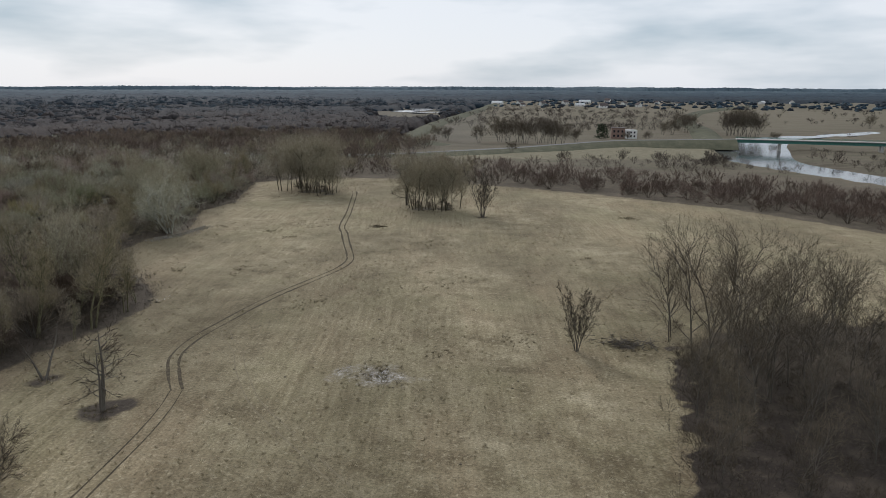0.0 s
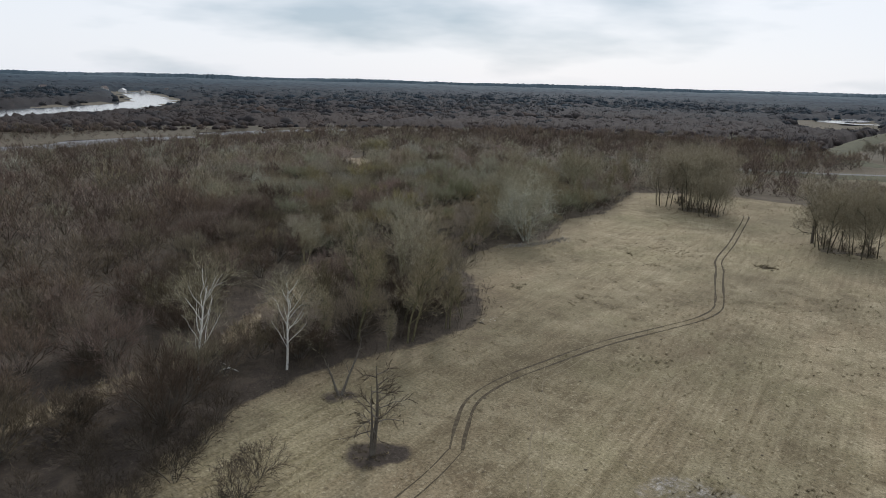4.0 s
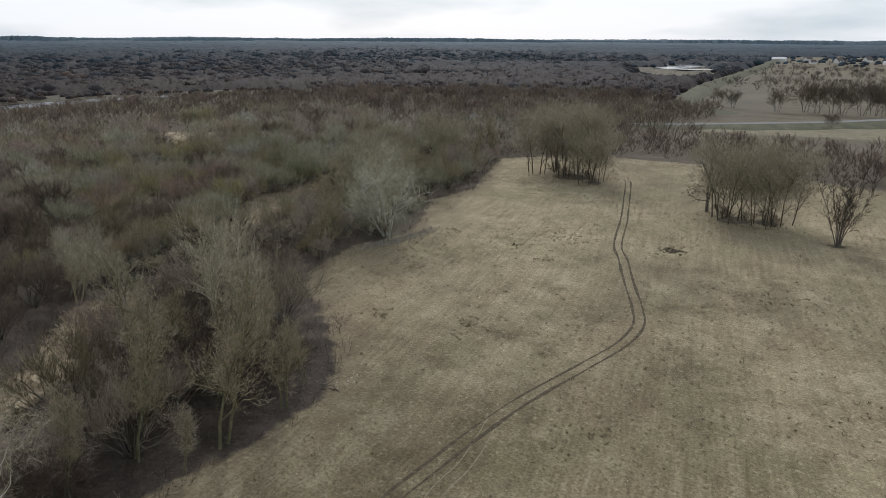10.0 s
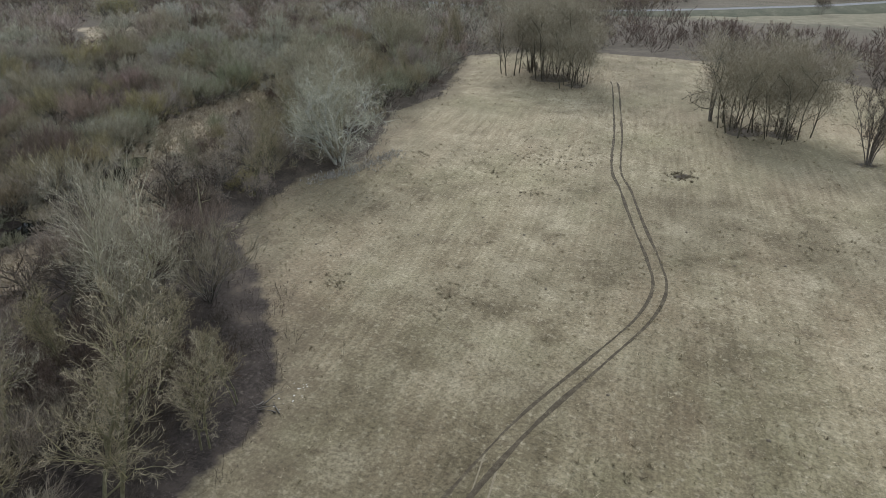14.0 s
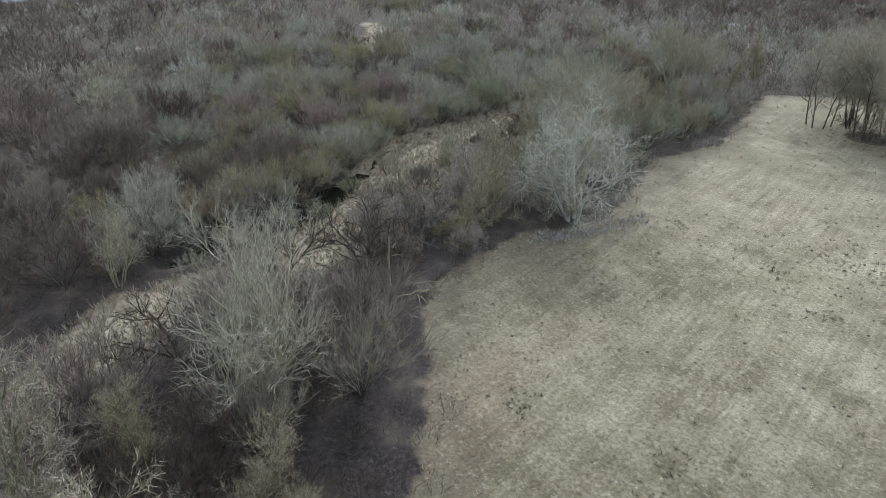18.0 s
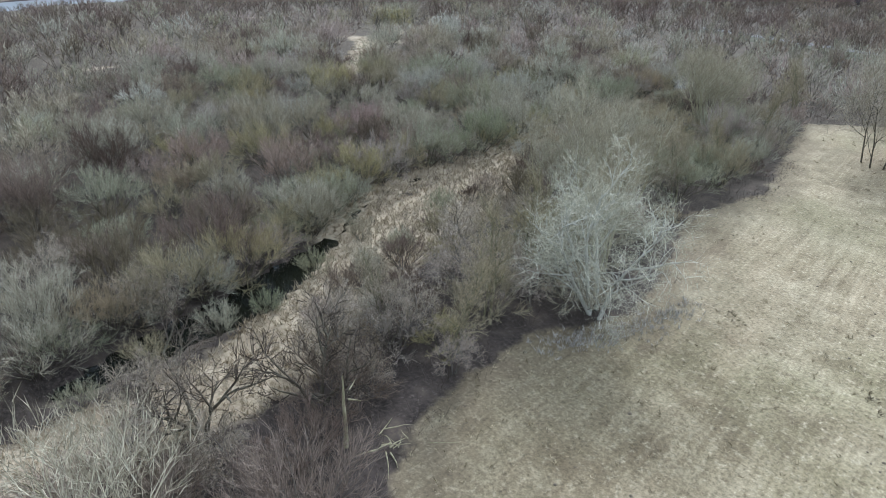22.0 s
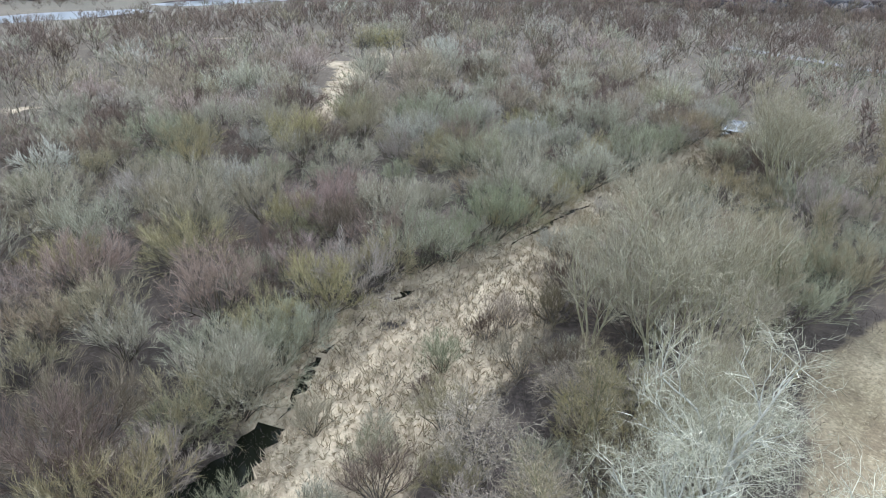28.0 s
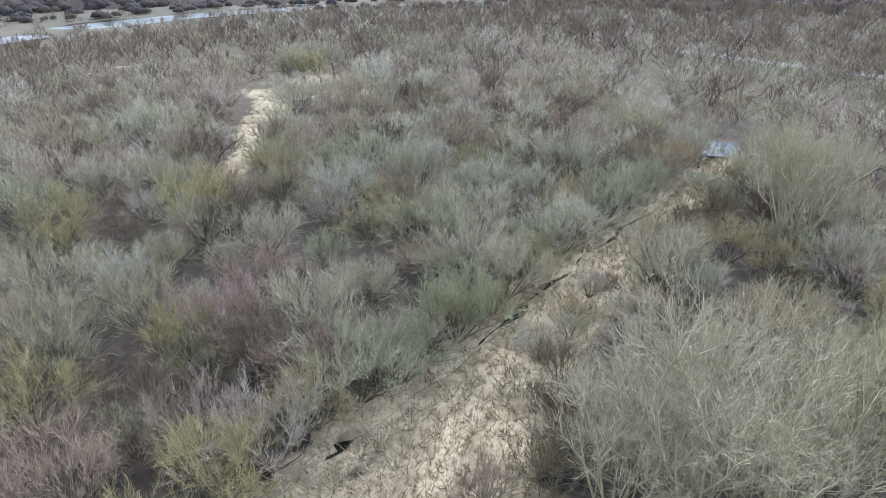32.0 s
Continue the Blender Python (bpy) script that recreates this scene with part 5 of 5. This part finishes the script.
m_concrete = plain("concrete", [(0.3, (0.28, 0.27, 0.25)), (0.7, (0.42, 0.41, 0.38))], 0.8, 0.9, 0.2)
m_white = plain("pale_render", [(0.3, (0.55, 0.54, 0.51)), (0.7, (0.72, 0.71, 0.68))], 0.8, 0.85, 0.1)
m_brick = plain("faded_brick", [(0.3, (0.19, 0.125, 0.10)), (0.7, (0.29, 0.20, 0.165))], 0.7, 0.9, 0.2)
m_roof = plain("roof_tiles", [(0.3, (0.06, 0.055, 0.055)), (0.7, (0.15, 0.12, 0.11))], 1.0, 0.8, 0.2)
m_roof_light = plain("sheet_roof", [(0.3, (0.42, 0.43, 0.44)), (0.7, (0.60, 0.61, 0.62))], 1.0, 0.5, 0.1)
m_pane, _, _, _, pane_bsdf = nodes_of("dark_window_glass")
pane_bsdf.inputs["Base Color"].default_value = (0.02, 0.025, 0.03, 1)
pane_bsdf.inputs["Roughness"].default_value = 0.15


def embankment(name, line, top_half, base_half, h, mat, label, category):
    s = smooth_line(line, 12.0, h if np.ndim(h) else np.full(len(line), h))
    s, h = s[:, :2], s[:, 2]
    t = np.gradient(s, axis=0)
    t /= np.linalg.norm(t, axis=1)[:, None]
    nrm = np.column_stack([-t[:, 1], t[:, 0]])
    v = np.empty((len(s), 4, 3))
    for k, (o, z) in enumerate(((-base_half, -0.6), (-top_half, h), (top_half, h), (base_half, -0.6))):
        v[:, k, :2], v[:, k, 2] = s + nrm * o, z
    return structure(name, mesh_of(name, v.reshape(-1, 3), grid_faces(4, len(s))), mat, label, category), s


embankment("levee_west", LEVEE, 3.5, 12, [-0.5, 2.8, 3.0, 3.0, 3.0, 3.0, 3.0], m_levee, "grassed flood levee with a pale crest", "levee")
_, road_line = embankment("road_embankment", ROAD, 4.5, 15, ROAD_Z, m_levee, "grassed road embankment leading to the bridge", "levee")
v, f = ribbon(road_line, 3.2, smooth_line(ROAD, 12.0, ROAD_Z)[:, 2] + 0.05)
structure("road", mesh_of("road", v, f), m_asphalt, "pale grey country road on an embankment", "road")
embankment("levee_east", [(40, 585), (38, 640), (36, 800), (26, 980), (60, 1290), (180, 1700)], 4, 14, [5.0, 3.4, 3.2, 3.2, 3.2, 3.2], m_levee, "long grassed levee running towards far woods", "levee")


def solid(parts_):
    """A mesh of boxes: centre, size, turn in degrees."""
    bm = bmesh.new()
    for (cx, cy, cz), (sx, sy, sz), turn in parts_:
        bmesh.ops.create_cube(bm, size=1.0, matrix=pose(cx, cy, cz, 0, 0, turn) @ Matrix.Diagonal((sx, sy, sz, 1)))
    me = bpy.data.meshes.new("solid")
    bm.to_mesh(me)
    bm.free()
    return me


def bridge():
    top = tagged(new("road_bridge"), "long green steel girder bridge on concrete piers over river", "bridge")
    L = 320.0
    part("deck", solid([((L / 2, 0, 0), (L, 9.5, 0.5), 0)]), m_concrete, top)
    for side in (-1, 1):
        part("girder", solid([((L / 2, side * 3.6, -1.35), (L, 0.5, 2.2), 0)]), m_steel, top)
        part("railing", solid([((L / 2, side * 4.6, 1.25), (L, 0.12, 0.14), 0), ((L / 2, side * 4.6, 0.8), (L, 0.08, 0.1), 0)]
                              + [((x, side * 4.6, 0.7), (0.12, 0.12, 1.1), 0) for x in np.arange(1, L, 4.0)]), m_steel, top)
    for x in (2, 30, 95, 160, 225, 290):
        part("pier", solid([((x, 0, -5.6), (1.6, 7.5, 6.4), 0), ((x, 0, -2.65), (2.2, 8.6, 0.5), 0)]), m_concrete, top)
    ang_ = math.degrees(math.atan2(-4, 97))
    top.matrix_basis = pose(52, 568, 6.5, 0, 0, ang_)
    return top


bridge()


def house(w, d, h, rise, wall_mat, roof_mat, label):
    top = tagged(new("house"), label, "house", "houses beyond the flood plain")
    bm = bmesh.new()
    bmesh.ops.create_cube(bm, size=1.0, matrix=pose(0, 0, h / 2 - 0.4) @ Matrix.Diagonal((w, d, h + 0.8, 1)))
    for sx in (-1, 1):
        vs = [bm.verts.new(p) for p in ((sx * w / 2, -d / 2, h), (sx * w / 2, d / 2, h), (sx * w / 2, 0, h + rise))]
        bm.faces.new(vs)
    me = bpy.data.meshes.new("wall")
    bm.to_mesh(me), bm.free()
    part("wall", me, wall_mat, top)
    o = 0.6
    bm = bmesh.new()
    prof = [(-d / 2 - o, h - 0.25), (0, h + rise + 0.1), (d / 2 + o, h - 0.25), (d / 2 + o, h - 0.5), (0, h + rise - 0.2), (-d / 2 - o, h - 0.5)]
    a = [bm.verts.new((-w / 2 - o, y, z)) for y, z in prof]
    b_ = [bm.verts.new((w / 2 + o, y, z)) for y, z in prof]
    bm.faces.new(a), bm.faces.new(b_[::-1])
    for k in range(6):
        bm.faces.new((a[k], b_[k], b_[(k + 1) % 6], a[(k + 1) % 6]))
    me = bpy.data.meshes.new("roof")
    bm.to_mesh(me), bm.free()
    part("roof", me, roof_mat, top)
    part("chimney", solid([((w * 0.2, 0.3, h + rise), (0.7, 0.7, 1.6), 0)]), m_brick, top)
    for x in (-w / 4, w / 4):
        for sy in (-1, 1):
            part("window", solid([((x, sy * d / 2, h * 0.55), (1.4, 0.12, 1.3), 0)]), m_pane, top)
    return top


rh = np.random.default_rng(9)
white_house = house(12, 9, 4.5, 4, m_white, m_roof, "small pale rendered house with a dark gabled roof")
barn = house(22, 10, 4, 3, m_white, m_roof_light, "long farm building with a light sheet roof")
placed(white_house, -1650, 190, 20)
placed(barn, -1430, 275, 60)
for k, (x, y) in enumerate(((-1670, 214), (-1740, 390), (-1667, 493), (-1682, 535), (-1607, 552), (-1716, 656), (-1590, 600), (-383, 1672), (-333, 1694), (-266, 1620), (-231, 1738), (-197, 1860), (-150, 1990),
                            (-54, 1574), (29, 1796), (232, 1957), (305, 1988), (-300, 1560), (-120, 1480), (-180, 1600), (-90, 1690), (-20, 1900))):
    again(barn if k % 4 == 3 else white_house, x, y, rh.uniform(0, 180), rh.uniform(0.8, 1.3))


def block():
    top = tagged(new("brick_building"), "two-storey faded brick and cream building beside the road", "building")
    part("wall", solid([((0, 0, 3.6), (10, 9, 8.2), 0)]), m_brick, top)
    part("wing", solid([((9.5, 0, 2.9), (9, 8, 6.8), 0)]), m_white, top, "cream rendered lower wing")
    part("roof", solid([((0, 0, 7.85), (10.6, 9.6, 0.3), 0)]), m_roof, top)
    for x, z in ((-3, 2), (0, 2), (3, 2), (-3, 5.3), (0, 5.3), (3, 5.3)):
        part("window", solid([((x, -4.52, z), (1.3, 0.14, 1.6), 0)]), m_pane, top)
    for x in (7, 9.5, 12):
        for z in (1.8, 4.6):
            part("window", solid([((x, -4.02, z), (1.2, 0.14, 1.4), 0)]), m_pane, top)
    return top


placed(block(), -38, 640, 8, 1.15)
m_needle = twig_material("spruce_needles", [(0, (0.025, 0.04, 0.02)), (1, (0.04, 0.06, 0.03))], False)
spruce = plant("spruce_tree", bare_tree(60, 13, n1=70, a1=1.35, l1=0.28, up1=-0.02, n2=8, n3=5, r=0.16, f0=0.05, twig=0.16), m_bark, m_needle, "dark green spruce beside the road", group="spruces")
placed(spruce, -52, 622)
again(spruce, -47, 624, 80, 0.95)
# far single trees: crowns seen against the meadows
tall_far = plant("riverside_tree", forked_tree(61, 23, stems=4, lean=0.35, counts=(6, 4, 5, 5), ratio=0.7, ang=0.62, up=0.1, f0=0.3, r=0.18, twig=0.13, bole=1.5, spread=0.2, low=0.2, sides=4), m_bark_dead, m_twig_brown, "bare tree beyond the meadow by the road", group="trees by the road")
placed(tall_far, -126, 560)
for x, y, t, s in ((-118, 556, 30, 0.9), (-110, 562, 60, 1.0), (-104, 556, 90, 0.8), (-94, 560, 120, 1.05), (-88, 566, 150, 0.95), (-82, 560, 180, 1.0), (-76, 566, 210, 0.8), (-97, 470, 240, 0.42), (-29, 604, 270, 0.4),
                   (-12, 606, 300, 0.42), (58, 700, 10, 1.1), (66, 706, 50, 1.2), (74, 700, 100, 1.15), (70, 716, 150, 1.2), (82, 708, 200, 1.0), (62, 722, 260, 1.1), (22, 737, 20, 0.9), (16, 760, 70, 0.9), (8, 700, 120, 0.7),
                   (0, 690, 160, 0.6), (26, 780, 220, 0.8), (-170, 560, 15, 0.6), (-182, 568, 75, 0.6), (214, 874, 20, 0.7), (90, 650, 45, 0.5), (-140, 548, 310, 0.7), (-66, 570, 350, 0.6)):
    again(tall_far, x, y, t, s)
# hedge rows and scattered bushes on the far fields
gx_, gy_ = [], []
for x0, x1, y in ((-255, -140, 835), (-130, -40, 800), (-310, -150, 1040), (-140, 20, 1000), (-300, -160, 1240), (-150, 30, 1180), (-230, -60, 900), (-60, 30, 860), (-180, -40, 730), (-120, 10, 760)):
    n_ = int((x1 - x0) / 7)
    gx_.append(np.linspace(x0, x1, n_) + rr_.normal(0, 2, n_)), gy_.append(np.full(n_, y) + rr_.normal(0, 3, n_) + 0.06 * (np.linspace(x0, x1, n_) - x0))
gx_.append(rr_.uniform(-330, 40, 150)), gy_.append(rr_.uniform(700, 1500, 150))
gx_.append(rr_.uniform(100, 700, 130)), gy_.append(rr_.uniform(640, 1500, 130))
gx_.append(rr_.uniform(-60, 300, 160)), gy_.append(rr_.uniform(400, 470, 160))
gx_.append(rr_.uniform(90, 260, 80)), gy_.append(rr_.uniform(440, 560, 80))
gx_.append(rr_.normal(30, 14, 40)), gy_.append(rr_.normal(450, 18, 40))
gx_, gy_ = np.concatenate(gx_), np.concatenate(gy_)
ok = clear_of(gx_, gy_) > 4
gx_, gy_ = gx_[ok], gy_[ok]
n_ = len(gx_)
strew("hedgerow_bushes", sparse, gx_, gy_, rr_.uniform(0.3, 0.75, n_) * np.where(gy_ > 690, 1.5, 1.0), rr_.random(n_) * 0.6, rr_.uniform(0, 6.28, n_), m_twig_hedge, "dark leafless hedges and bushes on far fields", "hedge")

# village trees and the far woods
vx, vy = rr_.uniform(-450, 500, 420), rr_.uniform(1450, 2300, 420)
strew("village_trees", far_shapes, vx, vy, rr_.uniform(0.6, 1.2, 420), 0.4 + rr_.random(420) * 0.6, rr_.uniform(0, 6.28, 420), m_far_crown_haze, "dark bare trees among far houses", "trees")
# pale blue base colour paints the distance haze on the last belt
m_rim_haze = plain("distant_rim_haze_blue", [(0.3, (0.07, 0.10, 0.122)), (0.7, (0.105, 0.14, 0.165))], 0.01, 0.95, 0.0)


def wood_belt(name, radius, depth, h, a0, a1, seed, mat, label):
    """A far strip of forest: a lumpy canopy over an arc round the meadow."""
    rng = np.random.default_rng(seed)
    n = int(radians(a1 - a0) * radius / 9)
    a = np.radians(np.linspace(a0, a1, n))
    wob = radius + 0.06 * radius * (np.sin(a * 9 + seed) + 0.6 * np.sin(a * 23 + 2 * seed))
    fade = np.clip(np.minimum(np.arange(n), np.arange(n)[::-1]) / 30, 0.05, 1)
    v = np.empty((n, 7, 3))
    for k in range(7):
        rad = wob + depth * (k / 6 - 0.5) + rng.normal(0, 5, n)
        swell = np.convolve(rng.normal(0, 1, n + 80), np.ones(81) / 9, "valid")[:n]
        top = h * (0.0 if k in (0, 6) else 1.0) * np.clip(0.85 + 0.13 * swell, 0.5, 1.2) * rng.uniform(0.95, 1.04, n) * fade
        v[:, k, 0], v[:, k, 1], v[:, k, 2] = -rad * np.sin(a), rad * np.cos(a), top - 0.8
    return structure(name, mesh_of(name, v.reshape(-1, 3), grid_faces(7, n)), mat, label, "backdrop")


def far_canopy():
    """Closed woodland from the far side of the near thickets to the skyline, as one lumpy sheet of crowns."""
    rng = np.random.default_rng(540)
    a = np.radians(np.arange(-50, 112, 0.22))
    r = np.geomspace(520, 4650, 125)
    A, Rr = np.meshgrid(a, r)
    A, Rr = A + rng.normal(0, 0.0014, A.shape), Rr * (1 + rng.normal(0, 0.005, A.shape))
    X, Y = -Rr * np.sin(A), Rr * np.cos(A)
    deg = np.degrees(A)
    start = np.interp(deg, [-50, 13, 18, 26, 112], [2150, 2150, 1750, 1450, 1450]) + 90 * np.sin(deg * 0.9) + 60 * np.sin(deg * 2.3)
    open_ = np.minimum(seg_dist(X, Y, RIVER_WEST, RIVER_WEST_HALF), seg_dist(X, Y, [(-1350, 240), (-1700, 330), (-1800, 620)], [60, 80, 60])) - 30
    beyond = np.clip((Rr - start) / 60, 0, 1) * np.clip(open_ / 40, 0, 1)
    inner = wooded(X, Y) * np.clip((clear_of(X, Y) - 12) / 16, 0, 1) * np.clip((seg_dist(X, Y, FLOWN) - 470) / 50, 0, 1) * 0.8
    full = np.maximum(beyond, inner)
    swell = np.sin(X * 0.004 + 2 * np.sin(Y * 0.003)) * np.sin(Y * 0.0047 + X * 0.001)
    z = full * (9 + 3.0 * swell + rng.uniform(-2.2, 2.6, A.shape) + 0.0030 * np.clip(Rr - 2600, 0, 9999)) - 1.5
    # distance picks the tint, so the skyline carries painted haze
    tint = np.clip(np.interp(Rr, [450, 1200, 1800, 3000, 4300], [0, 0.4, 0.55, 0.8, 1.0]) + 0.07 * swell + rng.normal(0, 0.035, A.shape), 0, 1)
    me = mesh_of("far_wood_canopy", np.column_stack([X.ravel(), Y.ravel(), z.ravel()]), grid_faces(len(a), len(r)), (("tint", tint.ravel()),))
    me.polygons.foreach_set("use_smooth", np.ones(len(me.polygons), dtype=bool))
    return structure("far_wood_canopy", me, m_canopy_haze, "distant forest reaching the skyline, haze blue in its colour", "backdrop")


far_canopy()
wood_belt("far_wood_rim", 4700, 120, 34, -48, 110, 508, m_rim_haze, "distant forest rim with haze blue in its colour")
